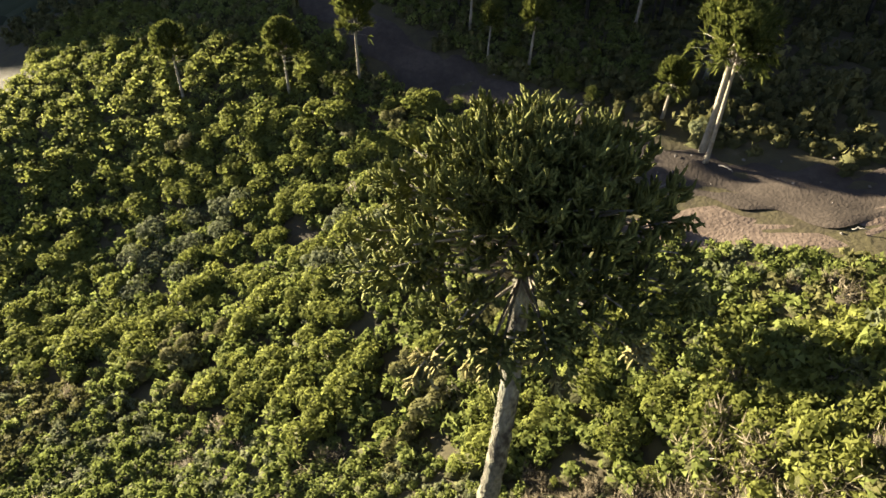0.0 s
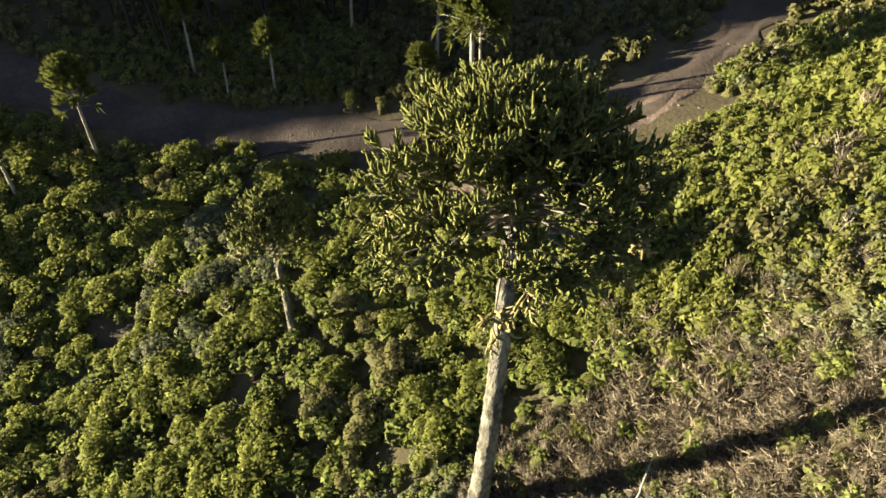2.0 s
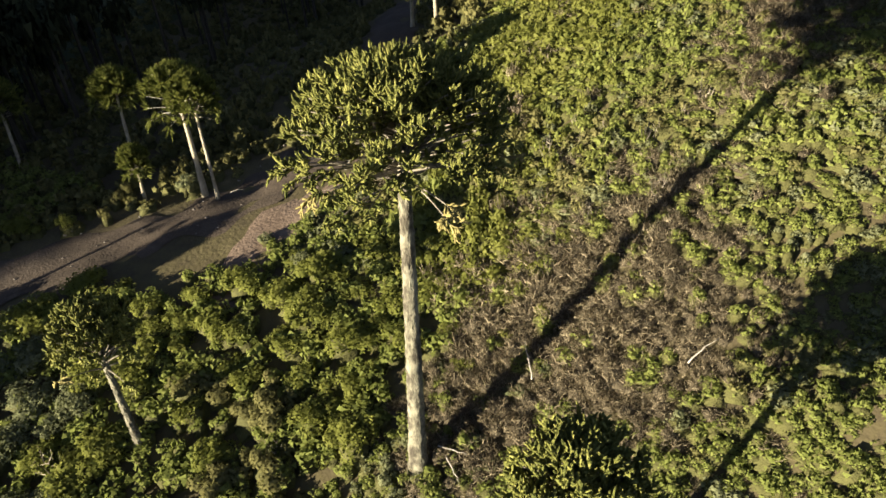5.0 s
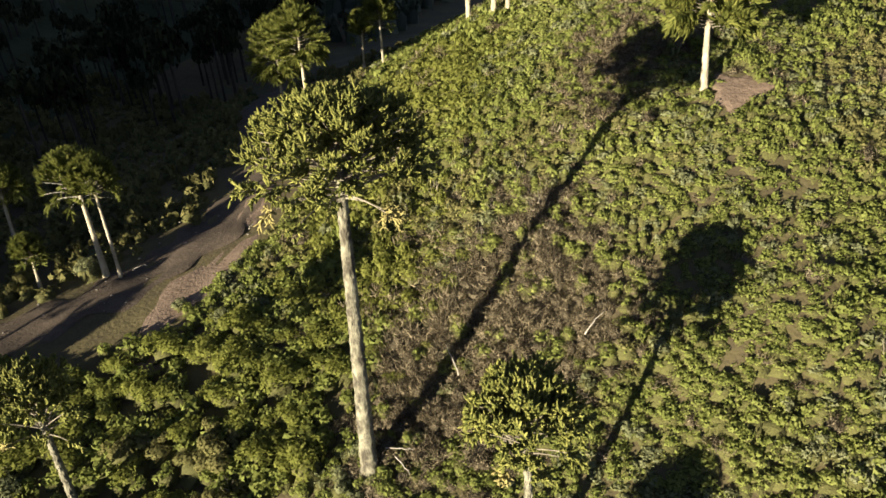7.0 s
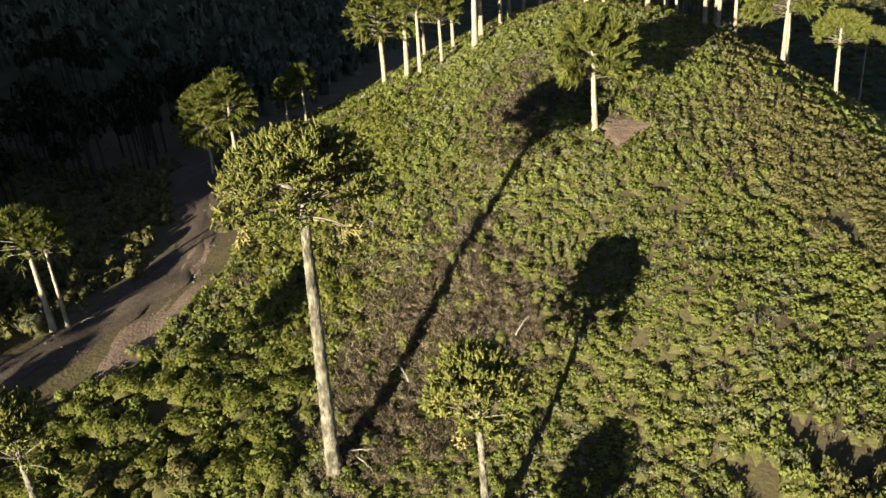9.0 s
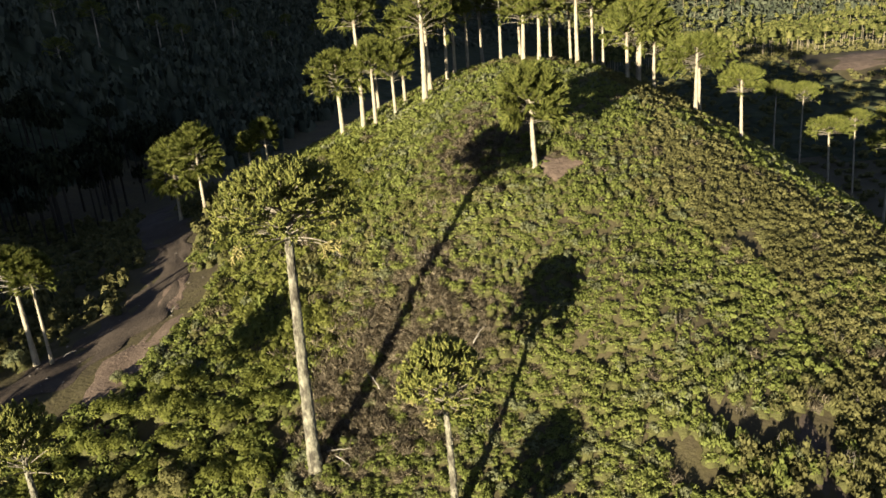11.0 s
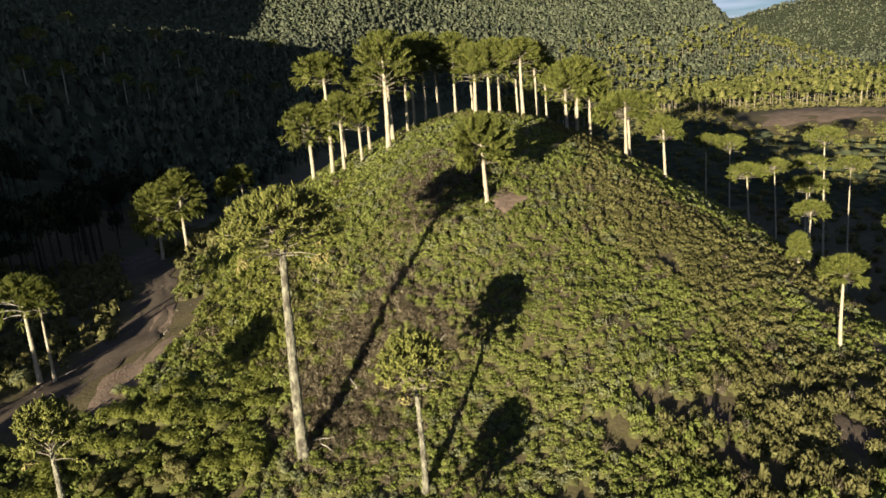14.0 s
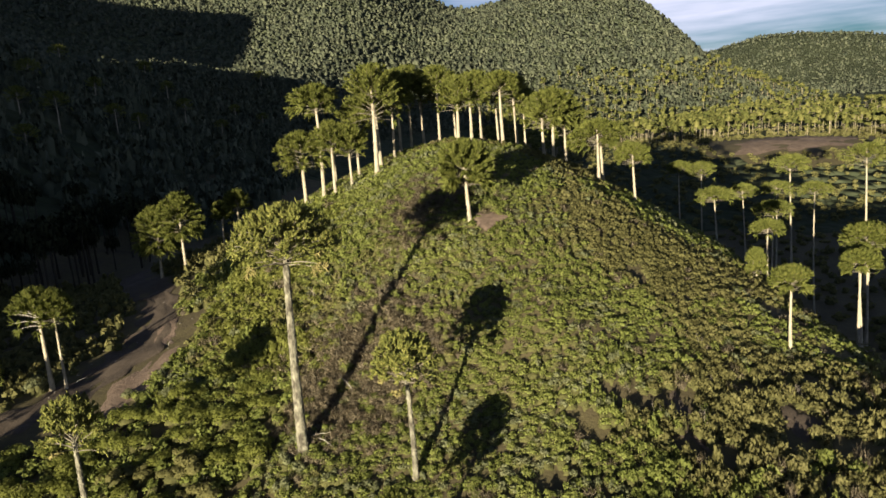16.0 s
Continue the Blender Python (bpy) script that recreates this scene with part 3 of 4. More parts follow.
for k, (x, y, h, r) in enumerate(((-101, 142, 12, 4.0), (-131, 204, 13, 5.0), (-118, 226, 13, 3.5), (-110, 179, 14, 5.5), (-138, 333, 14, 4.5), (-99, 272, 13, 4.0), (-98, 215, 11, 3.6), (-103, 207, 12, 4.2), (-84, 276, 11, 3.6), (-81, 350, 12, 4.2), (-106, 468, 15, 6.5), (-115, 298, 12, 3.8), (-90, 326, 12, 3.5), (-116, 168, 13, 4.6), (-156, 279, 13, 5.0))):
    araucaria(x, y, h, h * 0.6, r, 0.6, "pale-crowned monkey puzzle tree standing out of the dark slope wood", 120 + k, flat=0.55, limbs=40, cords=40)
ROADSIDE = "monkey puzzle tree with a dense round crown near the dirt track"
araucaria(-25.4, 46.3, 12.9, 6.4, 3.7, 0.5, ROADSIDE, 38, flat=1.15, droop=0.9, limbs=84, bare=0.02)
araucaria(-30.5, 49, 11.8, 4.4, 4.0, 0.5, ROADSIDE, 39, flat=1.15, droop=0.9, limbs=84, bare=0.02)
araucaria(-22.8, 58.6, 8.1, 4.3, 1.8, 0.4, ROADSIDE, 40, flat=0.8)
araucaria(-19.4, 57.3, 9.0, 5.2, 2.2, 0.4, ROADSIDE, 41, flat=0.8)
araucaria(-30.4, 14, 11.6, 7.4, 3.0, 0.55, "monkey puzzle tree with bleached bare lower limbs by the track", 42, flat=0.8, droop=0.6, bare=0.32, limbs=64, wood=WOOD_GREY)
araucaria(-28.8, 14, 11.2, 7.6, 2.0, 0.35, "slim monkey puzzle tree close beside its neighbour by the track", 43, flat=0.8)
araucaria(-35.5, 11.5, 5.0, 2.4, 1.3, 0.3, "young monkey puzzle tree by the track", 44, flat=0.9)
araucaria(-44.6, 0.1, 7.3, 4.7, 1.2, 0.3, EDGE, 45, flat=1.0)
araucaria(-46.6, -4.0, 5.9, 3.7, 1.0, 0.26, EDGE, 46, flat=1.0)
araucaria(-51.9, 10.1, 9.5, 5.9, 2.4, 0.4, EDGE, 47, flat=0.8)
araucaria(-41.9, 15.7, 9.0, 5.8, 2.5, 0.4, EDGE, 48, flat=0.8)
araucaria(-51.6, -6.4, 9.0, 6.1, 1.6, 0.35, EDGE, 49, flat=0.9)
araucaria(-44.6, -16.6, 9.9, 5.4, 1.9, 0.35, EDGE, 50, flat=1.0)
araucaria(-44, -24, 8.1, 3.9, 1.8, 0.35, EDGE, 51, flat=1.0)
araucaria(-45.4, -36.9, 8.9, 4.6, 1.9, 0.35, EDGE, 52, flat=1.0)


# ---- scrub ----
def shrub_shape(rng, cards, size, twig=False, inner=True, rough=0.35, lobe=1.0, foot=0.8):
    """A dome-shaped shrub of radius about 1: leaf sprays round a hull coloured dark for inner shade, in lobes. Corners,
    triangles, slots.
    """
    lobes = int(rng.integers(9, 14) / lobe)
    la, lr = rng.uniform(0, 2 * math.pi, lobes), rng.uniform(0.1, 0.72, lobes)
    lc = np.stack([np.cos(la) * lr, np.sin(la) * lr, 0.8 - 0.5 * lr ** 1.5 + rng.uniform(-0.16, 0.16, lobes)], 1)
    ls = lobe * rng.uniform(0.2, 0.4, lobes)
    pick = rng.integers(0, lobes, cards)
    d = rng.standard_normal((cards, 3))
    d[:, 2] = np.abs(d[:, 2]) * 0.95 - 0.3
    d /= np.linalg.norm(d, axis=1, keepdims=True)
    p = lc[pick] + d * ls[pick][:, None] * rng.uniform(0.8, 1.1, (cards, 1))
    p[:, 2] = np.maximum(p[:, 2], 0.02)
    nrm = d + rough * rng.standard_normal((cards, 3))
    nrm /= np.linalg.norm(nrm, axis=1, keepdims=True)
    a = np.cross(nrm, rng.standard_normal((cards, 3)))
    a /= np.linalg.norm(a, axis=1, keepdims=True)
    b = np.cross(nrm, a)
    w = size * rng.uniform(0.6, 1.35, (cards, 1))
    h = w * rng.uniform(0.9, 1.5, (cards, 1))
    if twig:
        up = d * 0.6 + np.array([0, 0, 0.9]) + 0.4 * rng.standard_normal((cards, 3))
        b = up / np.linalg.norm(up, axis=1, keepdims=True)
        a = np.cross(b, rng.standard_normal((cards, 3)))
        a /= np.linalg.norm(a, axis=1, keepdims=True)
        h, w = size * rng.uniform(1.4, 2.8, (cards, 1)), size * rng.uniform(0.08, 0.2, (cards, 1))
    soft = 0.85 * d + 0.32 * nrm
    V = np.stack([p - b * h * 0.6 - a * w, p - b * h * 0.6 + a * w, p + b * h + nrm * w * rng.uniform(-0.3, 0.6, (cards, 1))], 1).reshape(-1, 3)
    F = np.arange(3 * cards).reshape(-1, 3)
    slot = np.zeros(cards, int)
    N = np.repeat(soft, 3, axis=0)
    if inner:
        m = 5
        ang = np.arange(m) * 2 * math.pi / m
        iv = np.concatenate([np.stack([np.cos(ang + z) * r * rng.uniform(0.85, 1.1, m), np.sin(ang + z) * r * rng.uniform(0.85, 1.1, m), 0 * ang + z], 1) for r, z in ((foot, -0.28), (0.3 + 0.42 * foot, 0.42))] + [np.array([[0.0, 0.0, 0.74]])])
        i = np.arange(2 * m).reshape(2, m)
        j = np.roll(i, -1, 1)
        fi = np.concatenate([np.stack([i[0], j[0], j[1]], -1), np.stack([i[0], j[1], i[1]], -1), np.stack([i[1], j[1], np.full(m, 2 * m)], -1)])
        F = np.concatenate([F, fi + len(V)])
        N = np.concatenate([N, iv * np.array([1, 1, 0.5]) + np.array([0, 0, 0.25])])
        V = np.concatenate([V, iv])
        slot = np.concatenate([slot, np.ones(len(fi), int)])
    return V, F, slot, N / np.linalg.norm(N, axis=1, keepdims=True)


def strew(name, spots, shapes, mats, label, category, seed, sink=0.12):
    """Many plants of a few shapes as one mesh. spots: rows of x, y, width, height."""
    rng = np.random.default_rng(seed)
    which = rng.integers(0, len(shapes), len(spots))
    VV, FF, SS, NN, base = [], [], [], [], 0
    z = ground(spots[:, 0], spots[:, 1])
    for k, (V, F, slot, *soft) in enumerate(shapes):
        sel = np.where(which == k)[0]
        if not len(sel):
            continue
        a = rng.uniform(0, 2 * math.pi, len(sel))
        c, s = np.cos(a)[:, None], np.sin(a)[:, None]
        w, h = spots[sel, 2:3], spots[sel, 3:4]
        P = np.stack([(V[:, 0] * c - V[:, 1] * s) * w + spots[sel, 0:1], (V[:, 0] * s + V[:, 1] * c) * w + spots[sel, 1:2], V[:, 2] * h + z[sel][:, None] - sink], -1)
        VV.append(P.reshape(-1, 3))
        if soft:
            N = soft[0]
            NN.append(np.stack([N[:, 0] * c - N[:, 1] * s, N[:, 0] * s + N[:, 1] * c, N[:, 2] + 0 * c], -1).reshape(-1, 3))
        FF.append((F[None] + (np.arange(len(sel)) * len(V))[:, None, None] + base).reshape(-1))
        SS.append(np.tile(slot, len(sel)))
        base += len(sel) * len(V)
    F = np.concatenate(FF)
    ob = new(name, put_mesh(name, np.concatenate(VV), F, np.full(len(F) // 3, 3), mats, np.concatenate(SS), normals=np.concatenate(NN) if NN else None))
    return tagged(ob, label, category, kind="stuff")


def road_gap(x, y):
    """Distance to the track's middle line."""
    best = np.full(np.shape(x), 1e9)
    for (ax, ay), (bx, by) in zip(ROAD[:-1], ROAD[1:]):
        dx, dy = bx - ax, by - ay
        t = np.clip(((x - ax) * dx + (y - ay) * dy) / (dx * dx + dy * dy), 0, 1)
        best = np.minimum(best, np.hypot(x - ax - t * dx, y - ay - t * dy))
    return best


def scatter(x0, x1, y0, y1, step, seed):
    rng = np.random.default_rng(seed)
    X, Y = np.meshgrid(np.arange(x0, x1, step), np.arange(y0, y1, step))
    X = X + rng.uniform(-0.5, 0.5, X.shape) * step * 1.1
    Y = Y + rng.uniform(-0.5, 0.5, Y.shape) * step * 1.1
    return X.ravel(), Y.ravel(), rng


# bare hollows among the scrub: middle and half widths
HOLLOWS = ((30.7, 2.6, 1.6, 1.0), (32.4, 1.5, 1.2, 0.9), (35.9, 0.4, 1.0, 2.4), (35.2, -3.2, 1.2, 1.5), (37.3, -5.8, 1.7, 1.3), (36.3, 2.4, 1.8, 0.8), (44.4, 3.2, 2.2, 0.9), (46.6, -1.4, 1.5, 2.6), (45, -4.5, 1.6, 1.2), (49.2, -5.6, 2.2, 1.3), (55.6, 20.8, 2.0, 1.6), (58.4, 11.8, 1.8, 1.3), (51.4, 5.1, 1.4, 1.0), (53, 2.9, 1.6, 1.0), (53.2, -0.4, 2.0, 1.0), (22.2, -6.2, 1.3, 0.8), (26.5, 0.5, 1.2, 0.7), (38.2, 21.2, 0.8, 1.8), (27.5, -1.8, 0.9, 0.7))


def scrub():
    sr = np.random.default_rng(77)
    fine_shapes = [shrub_shape(sr, 140, 0.108, rough=0.45, foot=1.1) for _ in range(10)]
    leafy = [shrub_shape(sr, 74, 0.145, rough=0.45, foot=1.1) for _ in range(10)]
    coarse = [shrub_shape(sr, 36, 0.2, rough=0.4, foot=1.1) for _ in range(9)]
    dry = [shrub_shape(sr, 175, 0.13, twig=True, foot=0.5) for _ in range(6)]
    # low scrub on the hill
    rng = np.random.default_rng(5)
    X, Y, _ = scatter(-22, 66, -40, 78, 0.7, 5)
    X, Y = X + rng.normal(0, 0.16, X.shape), Y + rng.normal(0, 0.16, X.shape)
    flat = ease((-X - 1 + 0.25 * Y) / 6) * ease((14 - Y) / 6)
    gap = road_gap(X, Y)
    keep = (gap > 3.4) & (flat < 0.5) & ((Y > -14) | (X < 4)) & ~((X < -14) & (Y > 3) & (Y < 30) & (gap < 7.2 + 1.2 * waves(X, Y, 7.0, 30)))
    keep &= np.hypot((X - 21.2) / 2.5, (Y - 28.2) / 2.5) > 0.6 + 0.6 * rng.random(X.shape)
    wob = 1 + 0.35 * waves(X, Y, 2.2, 39)
    for hx, hy, ra, rb in HOLLOWS:
        keep &= np.hypot((X - hx) / (ra + 0.5), (Y - hy) / (rb + 0.4)) > wob
    bare = waves(X, Y, 9.0, 31) + 0.9 * ease((X - 24) / 14) * ease((8 - Y) / 8)
    keep &= ~((bare > 1.3) & (rng.random(X.shape) < 0.6))
    X, Y = X[keep], Y[keep]
    brown = bell(X, Y, 4, 6, 5.5, 5.0) + 0.8 * bell(X, Y, 10, 10, 4, 3.5) + 0.8 * bell(X, Y, 5, 17, 5, 4) + 0.8 * bell(X, Y, 11, 34, 5, 6)
    brown = brown + 0.25 * waves(X, Y, 16.0, 32)
    tone = waves(X, Y, 22.0, 33) + 0.5 * waves(X, Y, 6.0, 34) + 1.2 * ease((X - 24) / 20)
    reach = np.hypot(X - 8, Y - 4)
    near, mid = reach < 19, (reach >= 19) & (reach < 44)
    lush = bell(X, Y, -9, 40, 7, 16) + 0.7 * bell(X, Y, -5, 14, 5, 6)
    sz = rng.uniform(0.5, 0.95, len(X)) * (1 + 0.2 * waves(X, Y, 8.0, 35)) * (1 + 0.7 * lush)
    ht = (0.4 + 0.5 * rng.random(len(X)) ** 1.5) * (1 + 0.22 * waves(X, Y, 5.0, 36)) * (1 + 0.9 * ease((X - 24) / 10) * ease((10 - Y) / 10)) * (1 + 0.9 * lush)
    S = np.stack([X, Y, sz, ht], 1)
    is_dry = (brown + rng.uniform(-0.3, 0.3, len(X)) > 0.55) & (rng.random(len(X)) < 0.78) | (rng.random(len(X)) < 0.03)
    olive = ~is_dry & (tone + rng.uniform(-0.5, 0.5, len(X)) > 0.8)
    greyish = ~is_dry & ~olive & (rng.random(len(X)) < 0.16 + 0.22 * waves(X, Y, 10.0, 38))
    bright = ~is_dry & (bell(X, Y, -9, 38, 7, 15) + 0.8 * bell(X, Y, -4, 12, 5, 5) + rng.uniform(-0.3, 0.3, len(X)) > 0.5)
    olive &= ~bright
    greyish &= ~bright
    green = ~is_dry & ~olive & ~greyish & ~bright
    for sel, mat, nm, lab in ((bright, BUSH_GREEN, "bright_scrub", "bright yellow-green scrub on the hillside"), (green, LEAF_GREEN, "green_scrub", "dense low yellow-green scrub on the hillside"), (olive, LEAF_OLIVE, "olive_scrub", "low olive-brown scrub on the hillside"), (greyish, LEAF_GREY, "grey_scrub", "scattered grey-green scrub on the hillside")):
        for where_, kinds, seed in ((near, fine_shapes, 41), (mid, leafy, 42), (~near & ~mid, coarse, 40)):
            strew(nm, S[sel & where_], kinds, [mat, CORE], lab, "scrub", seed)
    S[is_dry, 2] *= 1.5
    S[is_dry, 3] *= 1.15
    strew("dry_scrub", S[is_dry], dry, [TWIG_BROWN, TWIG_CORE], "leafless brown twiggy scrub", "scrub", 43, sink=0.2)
    # sparser scrub round about
    U, W, _ = scatter(-30, 96, -80, 20, 2.3, 13)
    far = (W < -13) & (U > 3) | (W < -38) | (U > 65) & (W < 12 + 0.1 * U)
    far &= (rng.random(U.shape) < 0.85) & (ease((-U - 1 + 0.25 * W) / 6) < 0.5)
    w = rng.uniform(1.1, 2.0, far.sum())
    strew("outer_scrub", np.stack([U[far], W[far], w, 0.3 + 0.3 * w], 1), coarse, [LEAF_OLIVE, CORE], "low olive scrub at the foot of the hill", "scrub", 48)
    # rough growth left of the track, and in the valley
    X, Y, rng = scatter(-80, -20, -75, 70, 1.6, 6)
    keep = (road_gap(X, Y) > 3.5) & ((X < -36 + 0.4 * Y) | ((Y > 30) & (X < -20))) & (rng.random(X.shape) < 0.75)
    X, Y = X[keep], Y[keep]
    S = np.stack([X, Y, rng.uniform(0.7, 1.35, len(X)), rng.uniform(0.7, 1.7, len(X)) * (1 + 0.3 * waves(X, Y, 7.0, 37))], 1)
    strew("verge_scrub", S, coarse, [LEAF_OLIVE, CORE], "rough olive scrub along the dirt track", "scrub", 44)
    X, Y, rng = scatter(56, 380, -20, 470, 6.4, 7)
    keep = (X > 62 + 0.1 * Y) & (X < 95 + 0.75 * (Y + 60)) & (rng.random(X.shape) < 0.8) & (np.hypot((X - 240) / 45, (Y - 372) / 30) > 1)
    X, Y = X[keep], Y[keep]
    S = np.stack([X, Y, rng.uniform(1.5, 3.2, len(X)), rng.uniform(1.0, 2.6, len(X))], 1)
    strew("valley_scrub", S, [shrub_shape(sr, 30, 0.24) for _ in range(6)], [LEAF_OLIVE, CORE], "scrub on the valley floor and the plain", "scrub", 45)



scrub()


def bushes():
    """Tall leafy bushes on the flat, each one a plant of its own, from a few shapes."""
    sr = np.random.default_rng(99)
    kinds = []
    for mat, lab in ((BUSH_GREEN, "rounded yellow-green bush on the flat"), (BUSH_GREEN, "tall yellow-green bush with uneven lobes"), (LEAF_GREY, "grey-green bush on the flat"), (LEAF_OLIVE, "olive bush with dark gaps"), (BUSH_GREEN, "spreading yellow-green bush with leafy shoots")):
        V, F, slot, N = shrub_shape(sr, 1300, 0.05, rough=0.4, lobe=1.15)
        leaf = put_mesh("foliage", V, F[slot == 0].reshape(-1), np.full((slot == 0).sum(), 3), [mat], normals=N)
        inside = put_mesh("inner_shade_hull", V, F[slot == 1].reshape(-1), np.full((slot == 1).sum(), 3), [CORE])
        kinds.append((leaf, inside, lab))
    X, Y, rng = scatter(-66, 6, -64, 22, 2.25, 8)
    keep = (ease((-X - 1 + 0.25 * Y) / 6) * ease((14 - Y) / 6) > 0.45) & (road_gap(X, Y) > 4.0 + 4.5 * ease((Y - 1) / 4)) & (X > -36 + 0.55 * Y)
    keep &= (np.hypot(X, Y) > 1.6) & (np.hypot(X + 15.6, Y + 6.3) > 3.4) & (rng.random(X.shape) < 0.9)
    X, Y = X[keep], Y[keep]
    order = np.argsort(np.hypot(X + 12, Y + 6))
    rest = order[290:]
    leafy = [shrub_shape(sr, 260, 0.095, rough=0.4, lobe=1.2) for _ in range(5)]
    w = rng.uniform(1.2, 2.0, len(rest))
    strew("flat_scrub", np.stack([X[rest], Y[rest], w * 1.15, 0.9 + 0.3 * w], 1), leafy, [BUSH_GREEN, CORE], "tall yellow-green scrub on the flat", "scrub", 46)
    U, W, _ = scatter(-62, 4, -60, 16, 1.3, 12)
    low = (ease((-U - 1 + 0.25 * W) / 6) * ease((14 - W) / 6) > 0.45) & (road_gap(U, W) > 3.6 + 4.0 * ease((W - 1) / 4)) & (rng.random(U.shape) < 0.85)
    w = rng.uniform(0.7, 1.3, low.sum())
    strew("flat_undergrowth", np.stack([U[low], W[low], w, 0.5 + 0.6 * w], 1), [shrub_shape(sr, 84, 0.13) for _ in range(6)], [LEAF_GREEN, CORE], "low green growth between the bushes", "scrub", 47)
    # lit bushes on the track's verges
    rv = np.random.default_rng(64)
    for cx, cy, n, k in ((-45, -0.5, 7, 1), (-43, 4, 7, 4), (-40.5, 8, 6, 3), (-37, -4.6, 3, 0), (-32.5, 19.5, 6, 3), (-34.5, 15, 5, 2), (-31, 22.5, 3, 3), (-18.5, 10.8, 2, 2), (-51, -9.5, 3, 3), (-38, 12.5, 4, 3), (-27.5, 21.5, 1, 3)):
        for _ in range(n):
            x, y = cx + rv.normal(0, 1.4), cy + rv.normal(0, 1.4)
            leaf, inside, lab = kinds[k]
            w = rv.uniform(0.6, 1.15)
            ob = tagged(new("bush"), lab.replace("on the flat", "").strip() + " on the verge of the track", "bush", "bushes by the track")
            ob.matrix_basis = Matrix.LocRotScale((x, y, float(ground(x, y)) - 0.1), Euler((0, 0, rv.uniform(0, 6.28))), (w, w * rv.uniform(0.85, 1.2), w * rv.uniform(0.9, 1.5)))
            for nm, me in (("foliage", leaf), ("inner_shade_hull", inside)):
                new(nm, me).parent = ob
    for x, y in zip(X[order[:290]], Y[order[:290]]):
        grey = math.sin(x * 0.21 + 1.0) + math.sin(y * 0.27 + x * 0.1) + rng.uniform(-0.7, 0.7)
        leaf, inside, lab = kinds[2 if grey > 1.25 else (3 if grey < -1.6 else (0, 1, 4)[int(rng.integers(0, 3))])]
        w = rng.uniform(1.35, 2.2)
        ob = tagged(new("bush"), lab, "bush", "bushes on the flat")
        ob.matrix_basis = Matrix.LocRotScale((x, y, float(ground(x, y)) - 0.2), Euler((rng.uniform(-0.1, 0.1), rng.uniform(-0.1, 0.1), rng.uniform(0, 6.28))), (w, w * rng.uniform(0.85, 1.15), 0.78 * w * rng.uniform(0.8, 1.25)))
        for nm, me in (("foliage", leaf), ("inner_shade_hull", inside)):
            new(nm, me).parent = ob


bushes()


# ---- distance ----
def lump(rng, rings=2, m=5, flat=0.9):
    """A rough crown, in triangles."""
    V, F = [], []
    for r in range(rings):
        t = (r + 0.75) / rings * math.pi * 0.6
        for i in range(m):
            a = 2 * math.pi * (i + 0.5 * (r % 2)) / m
            k = rng.uniform(0.75, 1.25)
            V.append((math.sin(t) * math.cos(a) * k, math.sin(t) * math.sin(a) * k, math.cos(t) * flat * rng.uniform(0.8, 1.2)))
    V.append((0, 0, flat))
    n = len(V)
    for r in range(rings - 1):
        for i in range(m):
            a, b, c, d = r * m + i, (r + 1) * m + i, (r + 1) * m + (i + 1) % m, r * m + (i + 1) % m
            F += [(a, b, c), (a, c, d)]
    for i in range(m):
        F.append((n - 1, i, (i + 1) % m))
    return np.array(V), np.array(F), np.zeros(len(F), int)


def canopy(rng, tall):
    """A far crown: a lumpy pointed dome with rounded shading."""
    V, F, slot = lump(rng, 2, 4, tall)
    N = V * np.array([1, 1, 0.8]) + np.array([0, 0, 0.1]) + 0.4 * rng.standard_normal(V.shape)
    return V, F, slot, N / np.linalg.norm(N, axis=1, keepdims=True)


def far_tree(rng, flat, wide, cards=46, size=0.24, stem=1.0, inner=True):
    """A far tree: a pale stem under a lumpy crown of leaf sprays."""
    V, F, s, N = shrub_shape(rng, cards, size, rough=0.3, inner=inner)
    V = V * np.array([wide, wide, flat]) + np.array([0, 0, 1.0 - flat])
    s = np.where(s == 1, 0, s)
    a = np.arange(3) * 2 * math.pi / 3
    st = np.concatenate([np.stack([np.cos(a) * r, np.sin(a) * r, 0 * a + z], 1) for r, z in ((0.02 * stem, 0), (0.014 * stem, 0.9))])
    q = np.array([[0, 1, 4], [0, 4, 3], [1, 2, 5], [1, 5, 4], [2, 0, 3], [2, 3, 5]]) + len(V)
    return np.concatenate([V, st]), np.concatenate([F, q]), np.concatenate([s, np.ones(6, int)]), np.concatenate([N, st * np.array([1, 1, 0]) / 0.03 + 1e-3])


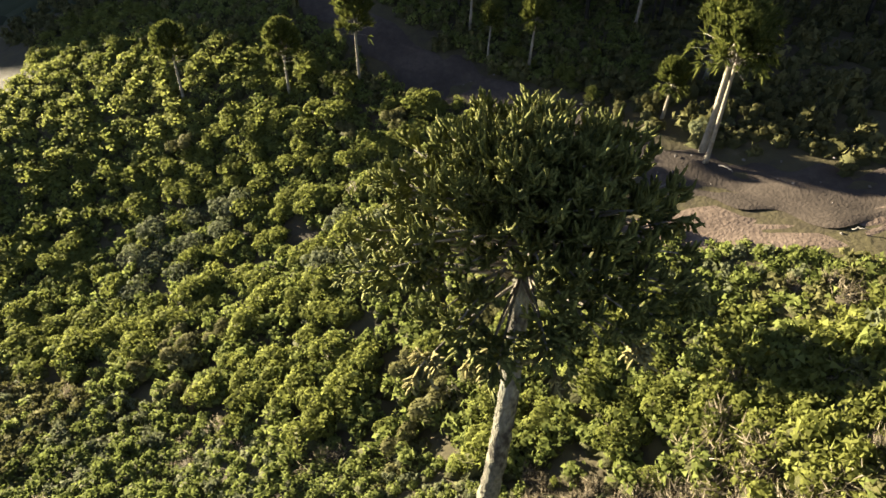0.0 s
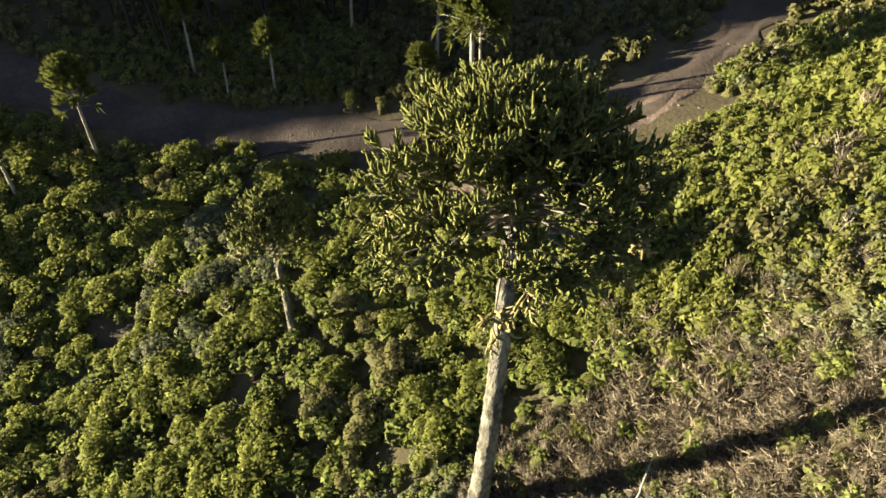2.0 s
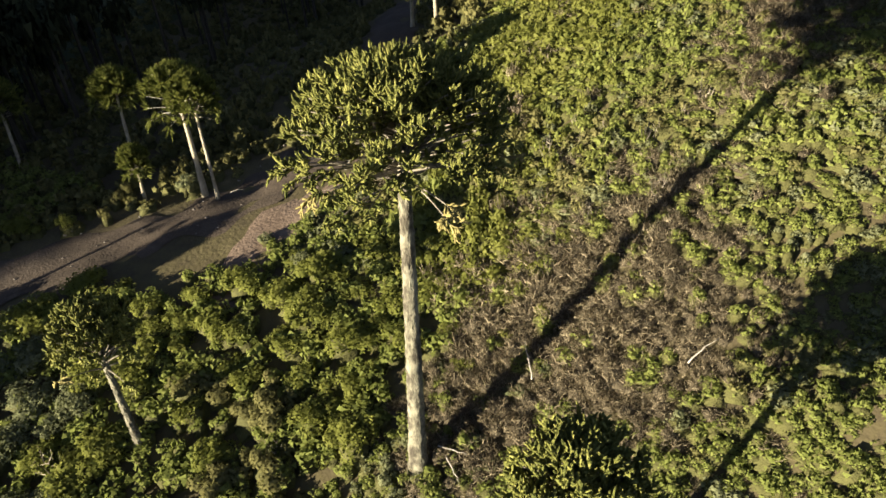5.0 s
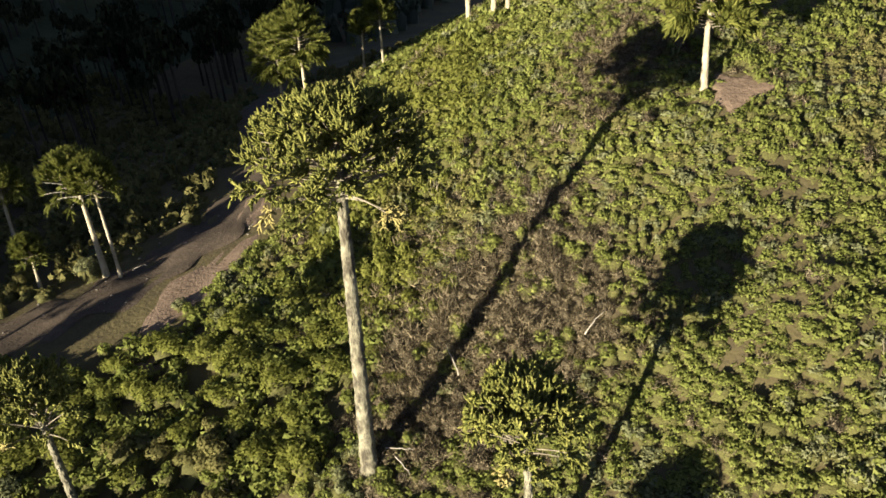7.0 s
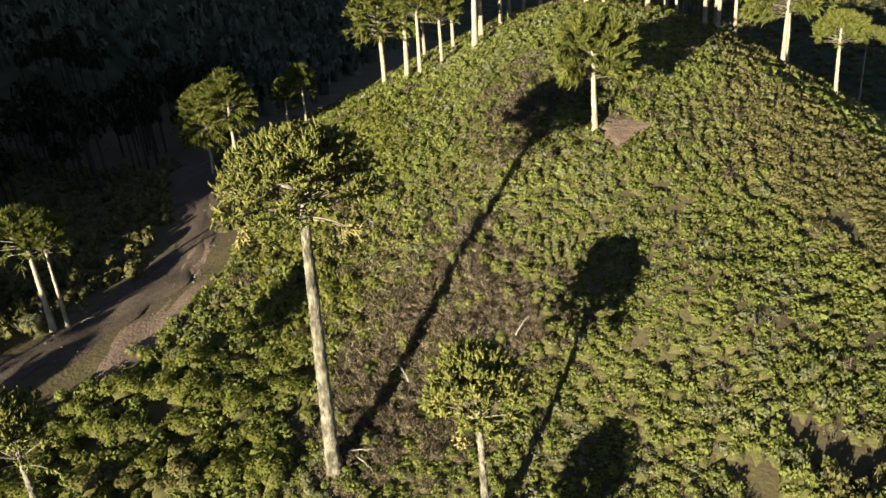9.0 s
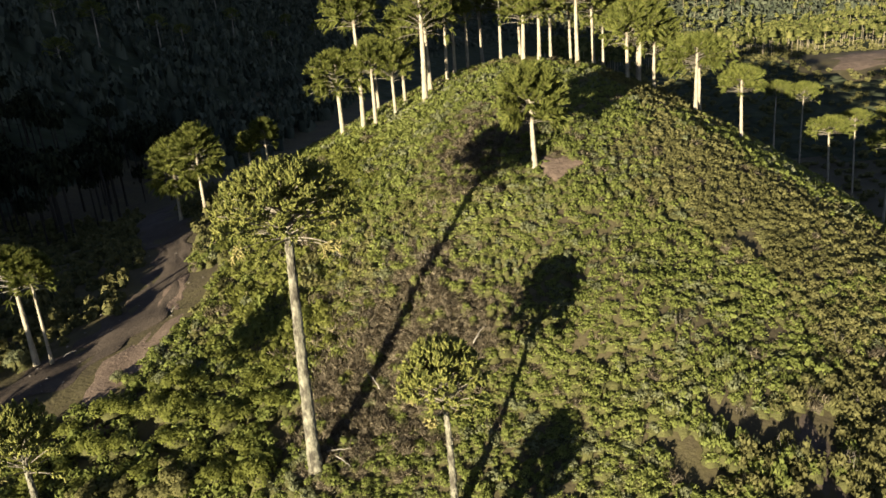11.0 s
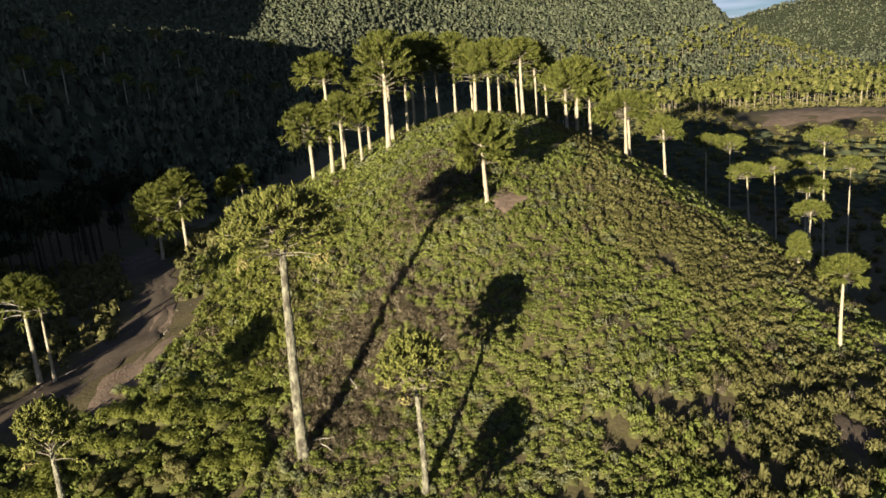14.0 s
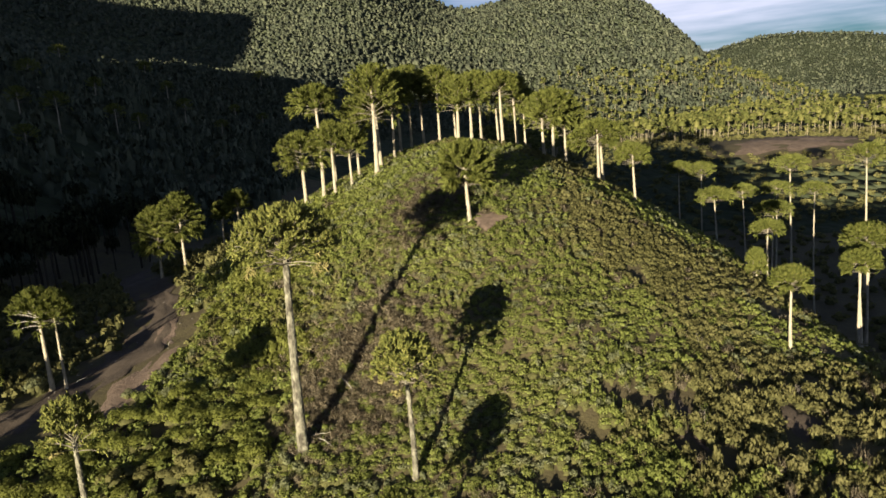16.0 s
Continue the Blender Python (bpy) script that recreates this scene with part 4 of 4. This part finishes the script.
def distance():
    sr = np.random.default_rng(123)
    lumps = [canopy(sr, t) for t in (0.9, 1.1, 1.3, 1.6, 1.0, 1.2, 1.4, 0.8, 1.0, 1.2)]
    stems = [far_tree(sr, f, w, 34, 0.27, 0.6) for f, w in ((0.17, 0.3), (0.2, 0.26), (0.24, 0.22), (0.15, 0.27), (0.3, 0.2), (0.18, 0.24))]
    # pale-stemmed trees on the plain
    rng = np.random.default_rng(11)
    n = 4300
    d, b = 330 + 790 * rng.random(n) ** 1.15, np.radians(rng.uniform(4, 44, n))
    X, Y = 14 + d * np.sin(b), -59 + d * np.cos(b)
    open_land = waves(X, Y, 70.0, 51) > 0.55
    keep = ~(open_land & (rng.random(n) < 0.8)) & (np.hypot((X - 240) / 62, (Y - 365) / 48) > 1) & (Y > 402 - 90 * ease((X - 225) / 40)) & (ground(X, Y) < 60)
    X, Y = X[keep], Y[keep]
    h = rng.uniform(6, 17, len(X))
    S = np.stack([X, Y, h, h], 1)
    strew("far_araucaria_wood", S, stems, [PLAIN_CROWN, PALE_TRUNK], "open wood of pale-stemmed monkey puzzle trees on the plain", "wood", 61, sink=0.3)
    # dark wood on the near slope beside the track
    n = 2900
    X, Y = -46 - 230 * rng.random(n) ** 1.3, -120 + 560 * rng.random(n)
    keep = (X < -52 + 0.05 * Y + 4 * np.sin(Y * 0.11)) & (road_gap(X, Y) > 7) & (X < -50 + 0.49 * (Y + 30)) & ((Y > 0) | (0.9 * X - 0.44 * Y < -43))
    X, Y = X[keep], Y[keep]
    h = rng.uniform(8, 15, len(X))
    hard_by = (X > -95) & (Y < 110)
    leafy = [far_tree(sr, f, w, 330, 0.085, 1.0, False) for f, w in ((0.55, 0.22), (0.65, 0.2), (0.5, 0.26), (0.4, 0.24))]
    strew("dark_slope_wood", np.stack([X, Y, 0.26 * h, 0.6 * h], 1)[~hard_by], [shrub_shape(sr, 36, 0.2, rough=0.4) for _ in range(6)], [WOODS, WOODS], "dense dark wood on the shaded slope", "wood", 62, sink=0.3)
    # a closed belt where the track leaves the flat, added to shade it
    U = rng.uniform(-120, -30, 1500)
    W = rng.uniform(-110, -32, 1500)
    belt = (0.9 * U - 0.44 * W < -42) & (U < -46.8 + 0.43 * (W + 37)) & (U > -74 + 0.49 * (W + 30)) & (road_gap(U, W) > 6)
    hb = rng.uniform(9, 14, belt.sum())
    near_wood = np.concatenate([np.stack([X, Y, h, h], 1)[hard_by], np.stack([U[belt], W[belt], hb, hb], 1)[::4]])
    strew("dark_edge_wood", near_wood, leafy, [SHADE_WOOD, SHADE_TRUNK], "tall trees beside the track with shade put into their colour", "wood", 65, sink=0.3)
    # mountain forest
    n = 76000
    d, b = 240 + 1250 * rng.random(n) ** 0.8, np.radians(rng.uniform(-36, 33, n))
    X, Y = 14 + d * np.sin(b), -59 + d * np.cos(b)
    keep = (ground(X, Y) > 9) & ~((X < -50) & (d < 430)) & (Y < 1235)
    X, Y, d = X[keep], Y[keep], d[keep]
    w = 2.0 * np.exp(0.24 * rng.standard_normal(len(X))) * (0.85 + d / 2000)
    S = np.stack([X, Y, w, w * rng.uniform(0.8, 1.4, len(X))], 1)
    leafy_crowns = [shrub_shape(sr, 30, 0.23, rough=0.4) for _ in range(6)]
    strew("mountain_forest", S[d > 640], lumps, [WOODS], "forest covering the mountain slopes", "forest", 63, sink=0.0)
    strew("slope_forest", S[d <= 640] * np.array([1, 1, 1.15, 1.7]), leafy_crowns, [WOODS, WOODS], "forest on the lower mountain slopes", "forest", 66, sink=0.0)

    # woods on the farthest hills
    n = 8500
    d, b = 2100 + 1500 * rng.random(n), np.radians(rng.uniform(16, 46, n))
    X, Y = 14 + d * np.sin(b), -59 + d * np.cos(b)
    w = rng.uniform(3.5, 7, n)
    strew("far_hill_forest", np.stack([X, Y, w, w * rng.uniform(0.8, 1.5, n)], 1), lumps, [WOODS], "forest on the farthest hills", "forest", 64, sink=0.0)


distance()


def details():
    """Bleached twigs, fallen sticks and stones."""
    sr = np.random.default_rng(31)
    bare = [shrub_shape(sr, 34, 0.16, twig=True, inner=False) for _ in range(5)]
    rng = np.random.default_rng(32)
    X = np.concatenate([rng.uniform(-6, 8, 14), rng.uniform(28, 50, 9), rng.uniform(-34, -8, 8)])
    Y = np.concatenate([rng.uniform(12, 26, 14), rng.uniform(-6, 10, 9), rng.uniform(-20, 2, 8)])
    w = rng.uniform(0.5, 1.0, len(X))
    strew("bleached_twigs", np.stack([X, Y, w, w * 1.9], 1), bare, [TWIG_PALE], "bleached leafless twigs sticking out of the scrub", "twigs", 33, sink=-0.1)

    def stick(x, y, length, turn, thick, lift, label):
        r = np.random.default_rng(int(abs(x * 91 + y * 17)))
        t = np.linspace(0, 1, 8)
        p = np.stack([(t - 0.5) * length * math.cos(turn), (t - 0.5) * length * math.sin(turn), 0.12 * np.sin(3 * t)], 1) + r.normal(0, 0.03, (8, 3))
        gx, gy = x + p[:, 0], y + p[:, 1]
        p = np.stack([gx, gy, ground(gx, gy) + lift + p[:, 2]], 1)
        V, F, S = tubes(p[None], (thick * (1 - 0.6 * t))[None], 6)
        tagged(new("fallen_branch", put_mesh("fallen_branch", V, F, S, [WOOD_GREY], smooth=True)), label, "branch", "fallen branches")

    for x, y, length, turn, lift in ((3.6, 7.2, 2.4, 2.2, 1.0), (1.6, 1.4, 1.8, 0.1, 0.5), (2.0, 0.6, 1.6, -0.6, 0.4), (-19.6, 21.5, 0.9, 1.2, 0.25), (-27.6, 15.2, 1.2, 0.7, 0.25), (12.5, 9.5, 1.8, 0.9, 1.0)):
        stick(x, y, length, turn, 0.05, lift, "bleached fallen branch lying on the ground")
    for k in range(60):
        t = rng.random()
        i = int(rng.integers(2, len(ROAD) - 3))
        x = ROAD[i][0] * (1 - t) + ROAD[i + 1][0] * t + rng.normal(0, 3.2)
        y = ROAD[i][1] * (1 - t) + ROAD[i + 1][1] * t + rng.normal(0, 3.2)
        V, F, _ = lump(rng, 2, 6, 0.7)
        r = rng.uniform(0.06, 0.14)
        V = V * r * np.array([1.3, 1.0, 0.8]) + np.array([x, y, float(ground(x, y)) + 0.14])
        tagged(new("stone", put_mesh("stone", V, F.reshape(-1), np.full(len(F), 3), [STONE])), "small grey stone lying on the dirt track", "stone", "stones on the track")


details()
